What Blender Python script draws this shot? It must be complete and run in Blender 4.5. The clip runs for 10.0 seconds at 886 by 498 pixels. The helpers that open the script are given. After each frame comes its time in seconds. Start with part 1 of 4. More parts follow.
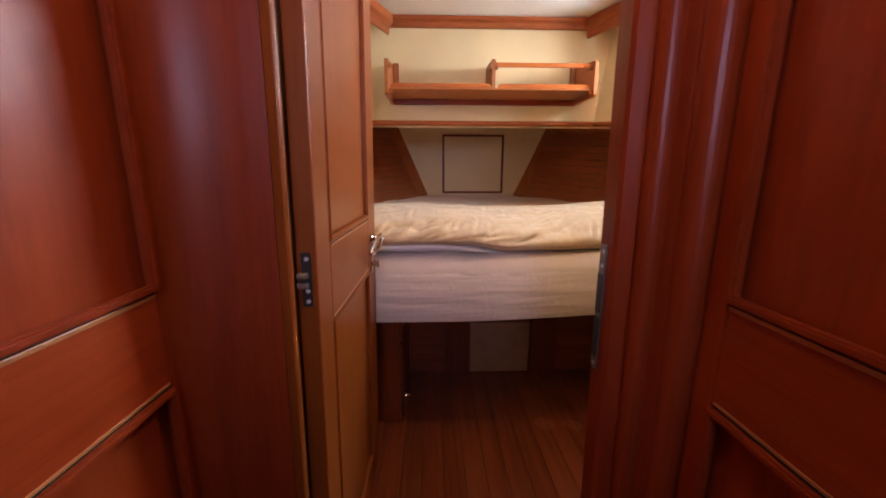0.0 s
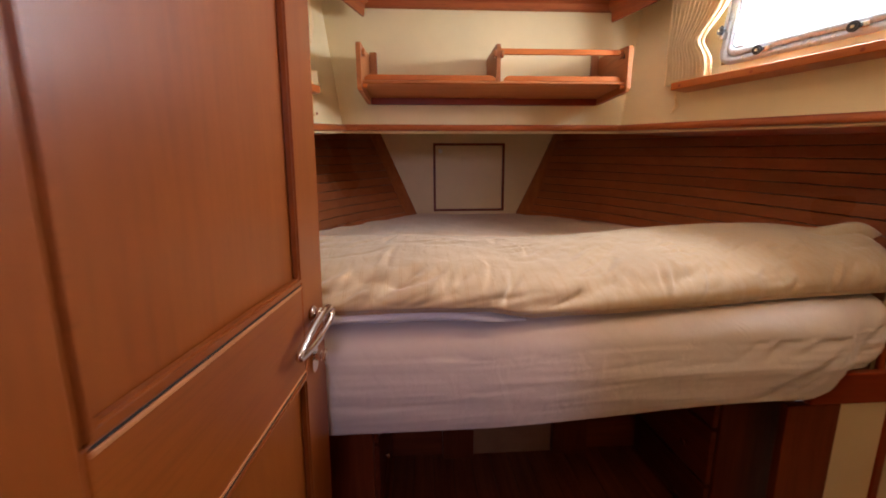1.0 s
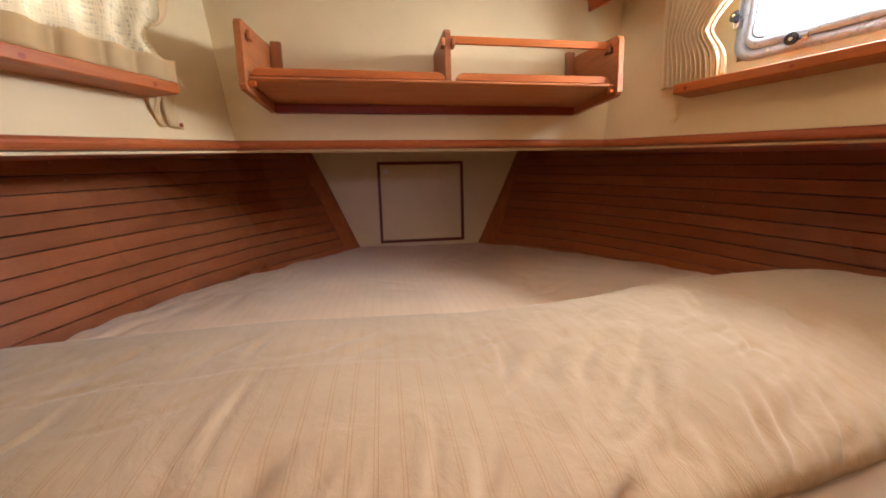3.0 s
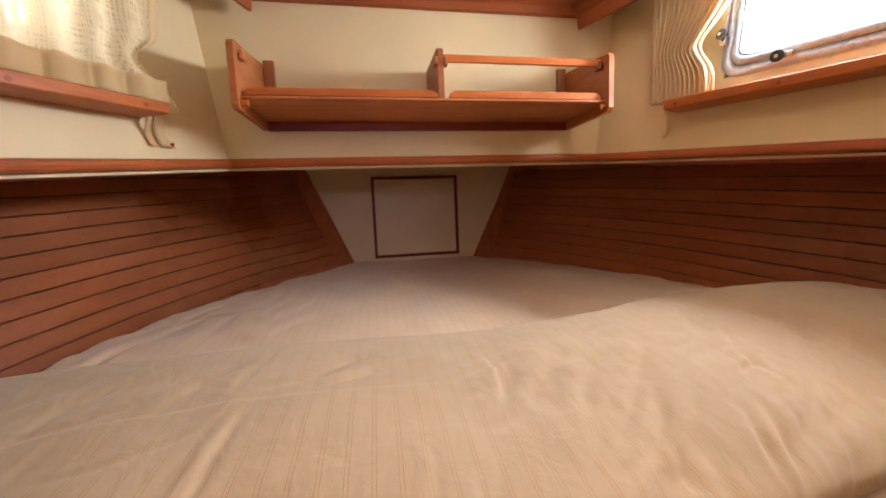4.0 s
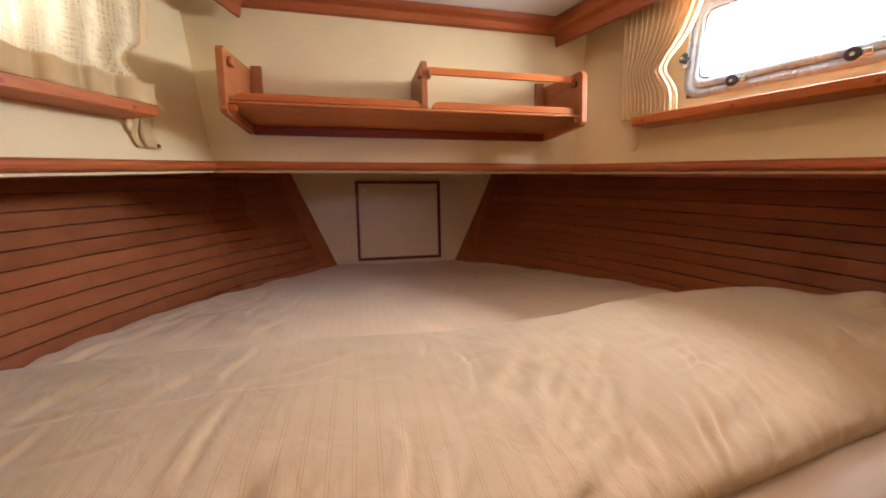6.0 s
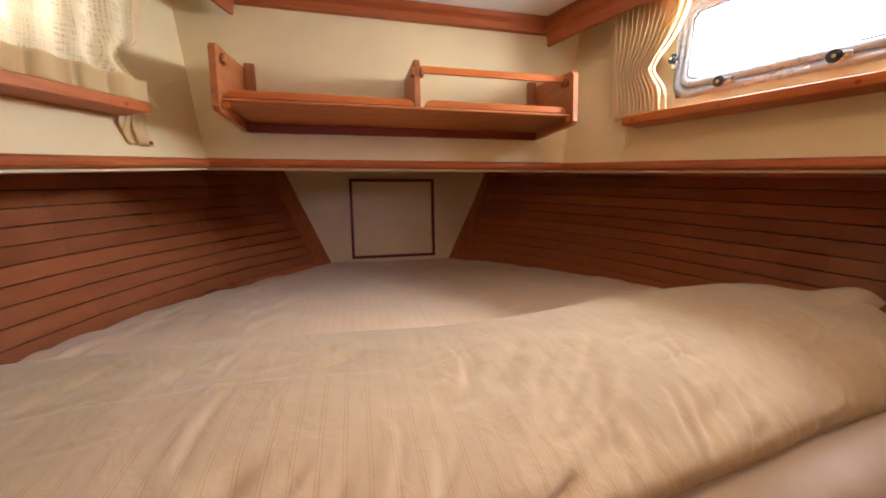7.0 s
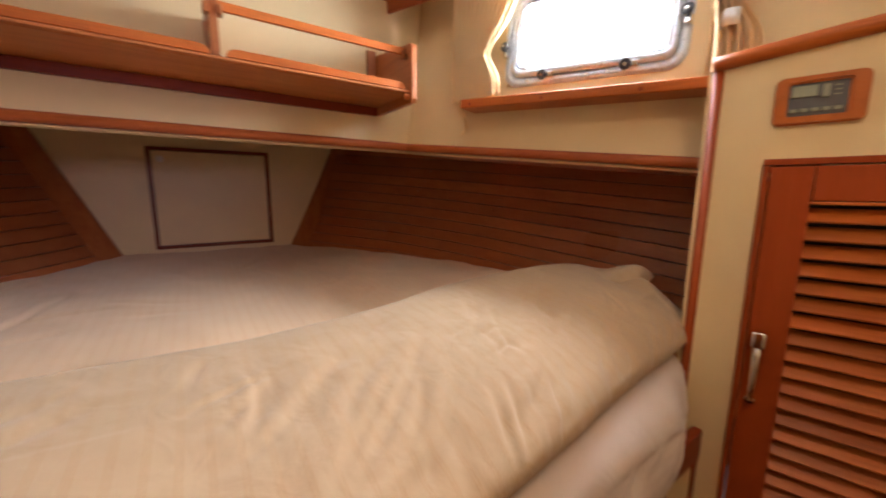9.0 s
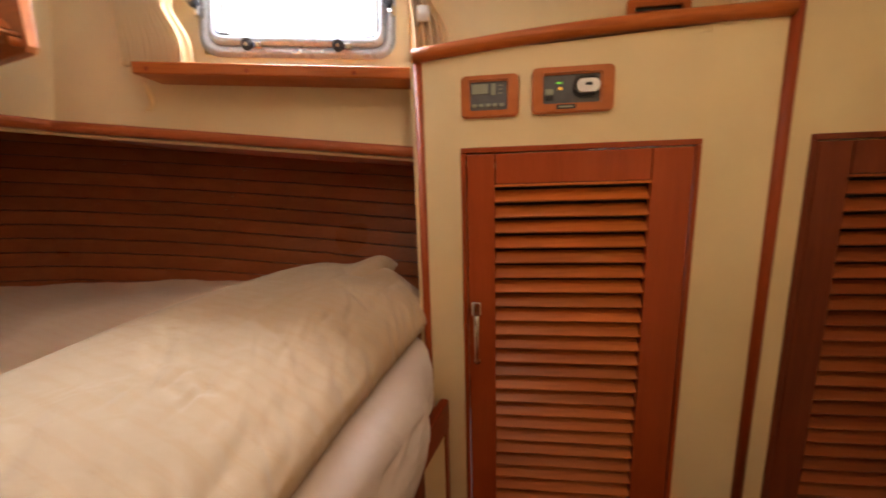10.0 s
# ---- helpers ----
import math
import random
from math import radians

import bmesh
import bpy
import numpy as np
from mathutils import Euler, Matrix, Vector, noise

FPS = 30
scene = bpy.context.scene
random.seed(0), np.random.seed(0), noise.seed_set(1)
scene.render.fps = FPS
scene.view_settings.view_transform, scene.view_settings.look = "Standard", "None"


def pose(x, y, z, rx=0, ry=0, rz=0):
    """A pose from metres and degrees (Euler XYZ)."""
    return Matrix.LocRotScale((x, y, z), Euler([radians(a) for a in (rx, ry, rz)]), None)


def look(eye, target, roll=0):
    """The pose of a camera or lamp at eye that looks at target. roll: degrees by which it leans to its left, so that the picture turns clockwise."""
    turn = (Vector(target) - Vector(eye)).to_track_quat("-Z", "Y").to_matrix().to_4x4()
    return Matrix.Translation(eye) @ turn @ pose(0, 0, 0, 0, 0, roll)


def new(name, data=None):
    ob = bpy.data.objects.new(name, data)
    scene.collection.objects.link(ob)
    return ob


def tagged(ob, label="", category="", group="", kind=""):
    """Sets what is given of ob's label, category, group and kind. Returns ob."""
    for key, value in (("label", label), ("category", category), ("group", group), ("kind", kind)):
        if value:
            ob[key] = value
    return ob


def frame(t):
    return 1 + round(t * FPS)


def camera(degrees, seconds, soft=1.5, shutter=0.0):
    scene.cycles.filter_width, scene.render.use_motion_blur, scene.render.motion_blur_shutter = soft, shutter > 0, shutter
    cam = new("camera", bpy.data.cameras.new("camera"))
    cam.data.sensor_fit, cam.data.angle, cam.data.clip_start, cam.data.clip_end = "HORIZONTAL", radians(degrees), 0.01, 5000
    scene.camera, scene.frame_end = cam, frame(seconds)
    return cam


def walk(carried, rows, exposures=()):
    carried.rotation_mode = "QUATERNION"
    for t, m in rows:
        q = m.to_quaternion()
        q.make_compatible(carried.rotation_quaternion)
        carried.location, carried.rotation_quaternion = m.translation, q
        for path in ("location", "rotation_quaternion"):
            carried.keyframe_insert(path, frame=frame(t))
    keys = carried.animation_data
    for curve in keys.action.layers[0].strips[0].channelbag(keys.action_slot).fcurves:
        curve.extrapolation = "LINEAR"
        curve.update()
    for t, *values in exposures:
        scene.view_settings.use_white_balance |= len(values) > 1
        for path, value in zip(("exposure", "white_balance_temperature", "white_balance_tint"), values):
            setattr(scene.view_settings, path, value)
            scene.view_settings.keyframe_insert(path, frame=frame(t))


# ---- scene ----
cam = camera(101.3, 10.0, 1.75, 0.3)
PATH = [
    (0, (0.088, -0.02, 1.111), (0.151, 1.937, 0.706), 0.1),
    (0.5, (0.091, 0.246, 1.123), (0.165, 2.209, 0.75), 0.1),
    (1, (0.102, 0.493, 1.14), (0.21, 2.46, 0.794), -0.4),
    (1.5, (0.144, 0.717, 1.159), (0.296, 2.686, 0.846), -0.5),
    (2, (0.197, 0.876, 1.17), (0.404, 2.846, 0.891), -0.4),
    (2.5, (0.223, 0.954, 1.199), (0.494, 2.914, 0.906), -0.9),
    (4, (0.221, 0.999, 1.237), (0.564, 2.957, 1.02), -2.3),
    (4.5, (0.22, 0.976, 1.238), (0.587, 2.931, 1.034), -1.9),
    (5, (0.221, 0.956, 1.238), (0.603, 2.91, 1.039), -1.4),
    (5.5, (0.219, 0.949, 1.242), (0.627, 2.897, 1.046), -1.2),
    (7, (0.226, 0.932, 1.237), (0.684, 2.868, 1.032), -1.1),
    (7.5, (0.222, 0.916, 1.237), (0.689, 2.849, 1.027), -0.8),
    (8, (0.244, 0.929, 1.235), (0.73, 2.858, 1.028), -0.4),
    (8.5, (0.315, 0.959, 1.233), (0.927, 2.847, 0.982), -0.2),
    (8.8, (0.338, 0.998, 1.241), (1.211, 2.771, 0.971), 0.2),
    (9, (0.360, 1.016, 1.245), (1.480, 2.643, 0.930), 0.3),
    (9.5, (0.447, 1.044, 1.219), (2.033, 2.224, 0.915), 0.0),
    (10, (0.542, 0.995, 1.230), (2.369, 1.730, 0.882), -1.7),
]
walk(cam, [(t, look(eye, target, roll)) for t, eye, target, roll in PATH],
     [(t, stops, 6500, 20) for t, stops in ((0.0, 0.50), (0.5, 0.16), (1.0, 0.20), (4.0, 0.19), (8.5, 0.19), (9.0, 0.15), (10.0, 0.14))])

# ---- world and light ----
world = bpy.data.worlds.new("world")
scene.world = world
world.use_nodes = True
wn = world.node_tree.nodes
sky = wn.new("ShaderNodeTexSky")
sky.sky_type = "NISHITA"
sky.sun_disc = False
sky.sun_elevation = radians(48)
sky.sun_rotation = radians(110)
world.node_tree.links.new(sky.outputs[0], wn["Background"].inputs[0])
wn["Background"].inputs[1].default_value = 0.12


def area(name, m, sx, sy, power, color):
    data = bpy.data.lights.new(name, "AREA")
    data.shape, data.size, data.size_y = "RECTANGLE", sx, sy
    data.energy, data.color = power, color
    ob = new(name, data)
    ob.matrix_world = m
    return ob


sun = bpy.data.lights.new("sun", "SUN")
sun.energy, sun.angle, sun.color = 2.5, radians(0.5), (1.0, 0.95, 0.88)
new("sun", sun).matrix_world = look((3, -1.2, 4.0), (0.2, 1.6, 0.9))

# frames of reference of the slanting sides: x along the side, y outwards, z up
CX = 0.43                                            # middle of the boat
SL = 1.0808                                          # slant of the cabin sides, 0.41 per metre
RW = Matrix(((0.3794, 0.9253, 0, 1.155), (-0.9253, 0.3794, 0, 2.45), (0, 0, 1, 0), (0, 0, 0, 1)))
LW = Matrix(((0.3794, -0.9253, 0, -0.297), (0.9253, 0.3794, 0, 2.45), (0, 0, 1, 0), (0, 0, 0, 1)))
CF = Matrix(((0.2542, 0.9654, 0, 1.425), (-0.9413, 0.2607, 0, 1.404), (0, 0, 1, 0.003), (0, 0, 0, 1)))



def leaning(m, degrees):
    """A side frame tipped outwards above the ledge."""
    return m @ pose(0, 0, 1.43, -degrees, 0, 0) @ pose(0, 0, -1.43)


RWT, LWT = leaning(RW, 6.8), leaning(LW, 6.8)
DAY = (0.90, 0.95, 1.0)
WARM = (1.0, 0.68, 0.40)
area("daylight_right", RWT @ pose(0.715, 0.035, 1.785, -77, 0, 0), 0.44, 0.21, 23.0, (0.83, 0.93, 1.0))
area("daylight_left", LWT @ pose(-0.715, 0.012, 1.79, -90, 0, 0), 0.44, 0.21, 3.8, DAY)
# unseen source of the cool daylight that comes from behind through the doorway
area("saloon_daylight", pose(0.09, -1.52, 1.66, 80, 0, 0), 0.52, 0.44, 1.15, (0.68, 0.66, 0.95)).data.spread = radians(50)
# neither ceiling lamp is visible; both are added for warm light from above
area("added_warm_light_cabin", pose(0.70, 0.86, 2.005), 0.20, 0.20, 3.4, WARM)
bulb = bpy.data.lights.new("added_warm_light_passage", "POINT")
bulb.energy, bulb.color, bulb.shadow_soft_size = 4.2, WARM, 0.06
new("added_warm_light_passage", bulb).matrix_world = pose(0.09, 0.26, 1.93)


# ---- materials ----
def material(name):
    m = bpy.data.materials.new(name)
    m.use_nodes = True
    return m, m.node_tree.nodes, m.node_tree.links, m.node_tree.nodes["Principled BSDF"]


def ramp(n, l, source, stops):
    r = n.new("ShaderNodeValToRGB")
    el = r.color_ramp.elements
    while len(el) < len(stops):
        el.new(0.5)
    for e, (p, c) in zip(el, stops):
        e.position, e.color = p, (*c, 1)
    l.new(source, r.inputs[0])
    return r.outputs[0]


def tex_noise(n, l, vec, scale, detail=4.0, rough=0.55, dist=0.0):
    t = n.new("ShaderNodeTexNoise")
    t.inputs["Scale"].default_value, t.inputs["Detail"].default_value = scale, detail
    t.inputs["Roughness"].default_value, t.inputs["Distortion"].default_value = rough, dist
    l.new(vec, t.inputs["Vector"])
    return t.outputs["Fac"]


def mapped(n, l, scale):
    c, m = n.new("ShaderNodeTexCoord"), n.new("ShaderNodeMapping")
    m.inputs["Scale"].default_value = scale
    l.new(c.outputs["Object"], m.inputs["Vector"])
    return m.outputs["Vector"]


def mixed(n, l, a, b, f, mode="MIX"):
    m = n.new("ShaderNodeMix")
    m.data_type, m.blend_type = "RGBA", mode
    for socket, v in ((m.inputs[6], a), (m.inputs[7], b), (m.inputs[0], f)):
        if isinstance(v, (tuple, float, int)):
            socket.default_value = (*v, 1) if isinstance(v, tuple) else v
        else:
            l.new(v, socket)
    return m.outputs[2]


def bumped(n, l, p, source, strength, distance):
    b = n.new("ShaderNodeBump")
    b.inputs["Strength"].default_value, b.inputs["Distance"].default_value = strength, distance
    l.new(source, b.inputs["Height"])
    l.new(b.outputs[0], p.inputs["Normal"])
    return b


def wood(name, dark, mid, light, axis, rough=0.36, coat=0.06, vary=0.25, figure=1.0, gloss=0.22):
    m, n, l, p = material(name)
    s = [26.0, 26.0, 26.0]
    s["XYZ".index(axis)] = 1.3
    v = mapped(n, l, s)
    info = n.new("ShaderNodeObjectInfo")
    off = n.new("ShaderNodeVectorMath")
    off.operation = "MULTIPLY_ADD"
    comb = n.new("ShaderNodeCombineXYZ")
    for i in range(3):
        l.new(info.outputs["Random"], comb.inputs[i])
    l.new(comb.outputs[0], off.inputs[0])
    off.inputs[1].default_value = (37, 53, 71)
    l.new(v, off.inputs[2])
    grain = tex_noise(n, l, off.outputs[0], 1.0, 6, 0.6, 0.25)
    col = ramp(n, l, grain, ((0.5 - 0.22 / figure, dark), (0.5, mid), (0.5 + 0.25 / figure, light)))
    s2 = [160.0, 160.0, 160.0]
    s2["XYZ".index(axis)] = 9.0
    pores = tex_noise(n, l, mapped(n, l, s2), 1.0, 3, 0.6)
    pore = ramp(n, l, pores, ((0.36, (0.55, 0.5, 0.48)), (0.5, (1, 1, 1))))
    col = mixed(n, l, col, pore, 0.35 * figure, "MULTIPLY")
    big = tex_noise(n, l, mapped(n, l, (2.2, 2.2, 2.2)), 1.0, 2)
    patch = ramp(n, l, big, ((0.3, (0.80, 0.74, 0.72)), (0.7, (1.12, 1.12, 1.12))))
    col = mixed(n, l, col, patch, 0.6, "MULTIPLY")
    lot = ramp(n, l, info.outputs["Random"], ((0.0, (1 - vary, 1 - vary, 1 - vary)), (1.0, (1 + vary, 1 + vary, 1 + vary))))
    col = mixed(n, l, col, lot, 0.8, "MULTIPLY")
    l.new(col, p.inputs["Base Color"])
    rr = ramp(n, l, big, ((0.3, (rough * 0.8,) * 3), (0.75, (rough * 1.35,) * 3)))
    l.new(rr, p.inputs["Roughness"])
    p.inputs["Coat Weight"].default_value, p.inputs["Coat Roughness"].default_value = coat, 0.34
    p.inputs["Specular IOR Level"].default_value = gloss
    bumped(n, l, p, pores, 0.12, 0.001)
    return m


MD, MM, ML = (0.19, 0.024, 0.006), (0.26, 0.037, 0.008), (0.31, 0.052, 0.011)
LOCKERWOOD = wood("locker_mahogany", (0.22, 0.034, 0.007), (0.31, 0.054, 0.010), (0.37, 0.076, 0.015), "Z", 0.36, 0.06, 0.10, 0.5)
LEDGEWOOD = wood("ledge_mahogany", (0.25, 0.052, 0.014), (0.33, 0.082, 0.021), (0.39, 0.112, 0.030), "X", 0.34, 0.2)
WOOD = {a: wood("mahogany_" + a.lower(), MD, MM, ML, a, 0.38, 0.06, 0.18, 0.7, 0.22) for a in "XYZ"}
TD, TM, TL = (0.33, 0.074, 0.011), (0.43, 0.110, 0.017), (0.50, 0.145, 0.026)
SHELFWOOD = {a: wood("shelf_teak_" + a.lower(), (0.31, 0.092, 0.028), (0.39, 0.127, 0.038), (0.45, 0.165, 0.054), a, 0.38, 0.10) for a in "XYZ"}
TEAK = {a: wood("teak_" + a.lower(), TD, TM, TL, a, 0.40, 0.08) for a in "XYZ"}
DOOR = {a: wood("door_mahogany_" + a.lower(), (0.170, 0.038, 0.006), (0.220, 0.055, 0.009), (0.26, 0.072, 0.012), a, 0.36, 0.03, 0.10, 0.55) for a in "YZ"}
PLANK = wood("hull_plank_wood", (0.29, 0.084, 0.028), (0.36, 0.112, 0.037), (0.43, 0.145, 0.050), "Y", 0.30, 0.35, 0.16, 0.6)
# darker copy of the mahogany; berth base and tall locker get painted shade from it
DARKWOOD = {a: wood("dark_mahogany_" + a.lower(), (0.10, 0.019, 0.006), (0.15, 0.030, 0.009), (0.19, 0.042, 0.013), a) for a in "XYZ"}
FLOORWOOD = wood("floor_wood", (0.115, 0.024, 0.008), (0.18, 0.042, 0.013), (0.24, 0.062, 0.020), "Y", 0.22, 0.5, 0.3)


def plain(name, color, rough, metal=0.0, spread=0.12, scale=9.0, bump=0.0, fine=300.0):
    m, n, l, p = material(name)
    v = mapped(n, l, (1, 1, 1))
    a = tex_noise(n, l, v, scale, 4)
    lo, hi = tuple(c * (1 - spread) for c in color), tuple(min(1, c * (1 + spread * 0.6)) for c in color)
    l.new(ramp(n, l, a, ((0.3, lo), (0.7, hi))), p.inputs["Base Color"])
    p.inputs["Metallic"].default_value = metal
    b = tex_noise(n, l, v, fine, 3)
    l.new(ramp(n, l, b, ((0.3, (rough * 0.8,) * 3), (0.7, (min(1, rough * 1.2),) * 3))), p.inputs["Roughness"])
    if bump:
        bumped(n, l, p, b, bump, 0.001)
    return m


CREAM = plain("cream_vinyl", (0.73, 0.575, 0.32), 0.55, 0, 0.05, 5.0, 0.25, 420.0)
CEIL = plain("white_headliner", (0.78, 0.75, 0.68), 0.7, 0, 0.04, 4.0, 0.2, 350.0)
STEEL = plain("brushed_steel", (0.58, 0.66, 0.75), 0.30, 0.18, 0.03, 12.0, 0, 60.0)
DARK_STEEL = plain("dark_steel", (0.30, 0.27, 0.24), 0.4, 0.9, 0.25, 60.0)
CHROME = plain("chrome", (0.80, 0.78, 0.75), 0.10, 1.0, 0.05, 30.0)
LATCHP = plain("blue_grey_plastic", (0.045, 0.050, 0.062), 0.35, 0, 0.15, 60.0)
BLACK = plain("black_plastic", (0.02, 0.02, 0.022), 0.4, 0, 0.2, 60.0)
GREY = plain("grey_panel", (0.09, 0.095, 0.10), 0.45, 0, 0.15, 50.0)
WHITEP = plain("white_plastic", (0.72, 0.70, 0.66), 0.35, 0, 0.05, 30.0)
LCD = plain("lcd_grey_green", (0.30, 0.33, 0.25), 0.2, 0, 0.05, 30.0)
# dark joints, and painted shade: rail shadow lines, shelf slot, behind the louvres
GAP = plain("dark_groove_and_shade", (0.012, 0.006, 0.004), 0.8, 0, 0.2, 60.0)
# gleam of the bevelled rail edges, put into colour
EDGE_GLINT = plain("pale_edge_glint", (0.42, 0.165, 0.06), 0.35, 0, 0.12, 20.0)
SURROUND = plain("varnished_teak_surround", (0.45, 0.125, 0.024), 0.32, 0, 0.14, 25.0)
PALEPLY = plain("pale_plywood", (0.27, 0.135, 0.07), 0.5, 0, 0.15, 14.0)


def glow(name, color, strength):
    m, n, l, p = material(name)
    p.inputs["Base Color"].default_value = (*color, 1)
    p.inputs["Emission Color"].default_value = (*color, 1)
    p.inputs["Emission Strength"].default_value = strength
    return m


LED_G, LED_Y = glow("green_led", (0.2, 1.0, 0.1), 0.35), glow("amber_led", (1.0, 0.55, 0.08), 0.3)
# glow of the unseen sheet behind the passage
SALOON = glow("saloon_glow_sheet", (0.95, 0.90, 1.0), 0.5)
OUTSIDE = glow("white_daylight_haze", (0.95, 0.98, 1.0), 4.0)
DIFFUSER = glow("lamp_diffuser", (1.0, 0.82, 0.58), 3.0)

GLASS, gn, gl, gp = material("window_glass")
gp.inputs["Transmission Weight"].default_value = 1.0
gp.inputs["Roughness"].default_value = 0.0
gp.inputs["IOR"].default_value = 1.45


def cloth(name, color, stripes=0.0, sheer=0.0, weave=900.0, rough=0.9, crinkle=0.0):
    m, n, l, p = material(name)
    v = mapped(n, l, (1, 1, 1))
    big = tex_noise(n, l, v, 3.5, 4)
    lo, hi = tuple(c * 0.9 for c in color), tuple(min(1, c * 1.05) for c in color)
    col = ramp(n, l, big, ((0.3, lo), (0.7, hi)))
    height = tex_noise(n, l, v, weave, 2)
    if stripes:
        w = n.new("ShaderNodeTexWave")
        w.wave_type, w.bands_direction = "BANDS", "X"
        w.inputs["Scale"].default_value = stripes
        w.inputs["Distortion"].default_value = 0.6
        w.inputs["Detail Scale"].default_value = 0.6
        l.new(v, w.inputs["Vector"])
        line = ramp(n, l, w.outputs["Fac"], ((0.90, (0, 0, 0)), (0.925, (1, 1, 1)), (0.955, (1, 1, 1)), (0.975, (0, 0, 0))))
        col = mixed(n, l, col, (color[0] * 0.93, color[1] * 0.82, color[2] * 0.66), line)
        add = n.new("ShaderNodeMath")
        add.operation = "MULTIPLY_ADD"
        l.new(line, add.inputs[0])
        add.inputs[1].default_value = 1.6
        l.new(height, add.inputs[2])
        height = add.outputs[0]
    l.new(col, p.inputs["Base Color"])
    p.inputs["Roughness"].default_value = rough
    p.inputs["Sheen Weight"].default_value = 0.25
    fine = bumped(n, l, p, height, 0.25, 0.0012)
    if crinkle:
        soft_folds = n.new("ShaderNodeBump")
        soft_folds.inputs["Strength"].default_value, soft_folds.inputs["Distance"].default_value = crinkle, 0.012
        l.new(tex_noise(n, l, mapped(n, l, (16, 11, 13)), 1.0, 4, 0.5, 1.2), soft_folds.inputs["Height"])
        l.new(soft_folds.outputs[0], fine.inputs["Normal"])
    if sheer:
        t = n.new("ShaderNodeBsdfTranslucent")
        l.new(col, t.inputs[0])
        mix = n.new("ShaderNodeMixShader")
        mix.inputs[0].default_value = sheer
        l.new(p.outputs[0], mix.inputs[1])
        l.new(t.outputs[0], mix.inputs[2])
        l.new(mix.outputs[0], n["Material Output"].inputs[0])
    return m


CURTAIN_THICK = cloth("cream_lined_curtain", (0.86, 0.645, 0.35), 0, 0.25, 500.0)
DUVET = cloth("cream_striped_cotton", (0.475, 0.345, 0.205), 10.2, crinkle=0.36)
SHEET = cloth("pale_cotton_sheet", (0.66, 0.575, 0.52), crinkle=0.2)
# warm light bounced off the woodwork is put into this sheet's colour
FOOTSHEET = cloth("cream_cotton_warm_bounce", (0.80, 0.60, 0.40), 10.2)
FOLDED = cloth("bluish_white_cotton", (0.66, 0.64, 0.66))
CURTAIN = cloth("cream_linen_curtain", (0.84, 0.655, 0.36), 0, 0.50, 500.0)


def linen(name, color):
    """Loosely woven sheer cloth: uneven threads both ways with small see-through gaps."""
    m, n, l, p = material(name)
    runs = [ramp(n, l, tex_noise(n, l, mapped(n, l, sc), 1.0, 2, 0.5), ((0.42, (0, 0, 0)), (0.58, (1, 1, 1)))) for sc in ((330, 60, 7), (7, 60, 330))]
    threads = mixed(n, l, runs[0], runs[1], 1.0, "SCREEN")
    col = mixed(n, l, (color[0] * 0.92, color[1] * 0.90, color[2] * 0.84), color, threads)
    l.new(col, p.inputs["Base Color"])
    p.inputs["Roughness"].default_value = 0.9
    bumped(n, l, p, threads, 0.3, 0.001)
    t, c, a, b = n.new("ShaderNodeBsdfTranslucent"), n.new("ShaderNodeBsdfTransparent"), n.new("ShaderNodeMixShader"), n.new("ShaderNodeMixShader")
    t.inputs[0].default_value = (0.88, 0.82, 0.66, 1)
    a.inputs[0].default_value = 0.36
    l.new(p.outputs[0], a.inputs[1])
    l.new(t.outputs[0], a.inputs[2])
    hole = ramp(n, l, threads, ((0.0, (0.34, 0.34, 0.34)), (0.7, (0.015, 0.015, 0.015))))
    l.new(hole, b.inputs[0])
    l.new(a.outputs[0], b.inputs[1])
    l.new(c.outputs[0], b.inputs[2])
    l.new(b.outputs[0], n["Material Output"].inputs[0])
    return m


LINEN = linen("loose_linen_curtain", (0.84, 0.72, 0.48))


# ---- building helpers ----
def thing(name, label="", category="", group="", kind="", m=None):
    return tagged_at(new(name), label, category, group, kind, m)


def tagged_at(ob, label, category, group, kind, m):
    if m is not None:
        ob.matrix_world = m
    return tagged(ob, label, category, group, kind)


def part(name, bm, mat, parent=None, label="", smooth=False):
    """One bmesh as one mesh object under a thing or a part."""
    bmesh.ops.recalc_face_normals(bm, faces=bm.faces)
    me = bpy.data.meshes.new(name)
    bm.to_mesh(me)
    bm.free()
    for poly in me.polygons:
        poly.use_smooth = smooth
    for x in (mat if isinstance(mat, (list, tuple)) else [mat]):
        me.materials.append(x)
    ob = new(name, me)
    ob.parent = parent
    if label:
        ob["label"] = label
    return ob


def bevelled(bm, w, seg=2):
    if w:
        bmesh.ops.bevel(bm, geom=list(bm.edges), offset=w, segments=seg, affect="EDGES", profile=0.5, clamp_overlap=True)
    return bm


def join(*bms):
    out = bmesh.new()
    for b in bms:
        me = bpy.data.meshes.new("tmp")
        b.to_mesh(me)
        b.free()
        out.from_mesh(me)
        bpy.data.meshes.remove(me)
    return out


def prism(points, a, b, axis="z", bevel=0.0, seg=2):
    """A polygon swept from a to b along an axis; the points lie in the other two (xy, xz or yz)."""
    bm = bmesh.new()
    put = {"z": lambda p, h: (p[0], p[1], h), "y": lambda p, h: (p[0], h, p[1]), "x": lambda p, h: (h, p[0], p[1])}[axis]
    lo, hi = [bm.verts.new(put(p, a)) for p in points], [bm.verts.new(put(p, b)) for p in points]
    bm.faces.new(lo), bm.faces.new(hi[::-1])
    for i in range(len(points)):
        j = (i + 1) % len(points)
        bm.faces.new((lo[i], lo[j], hi[j], hi[i]))
    bmesh.ops.recalc_face_normals(bm, faces=bm.faces)
    return bevelled(bm, bevel, seg)


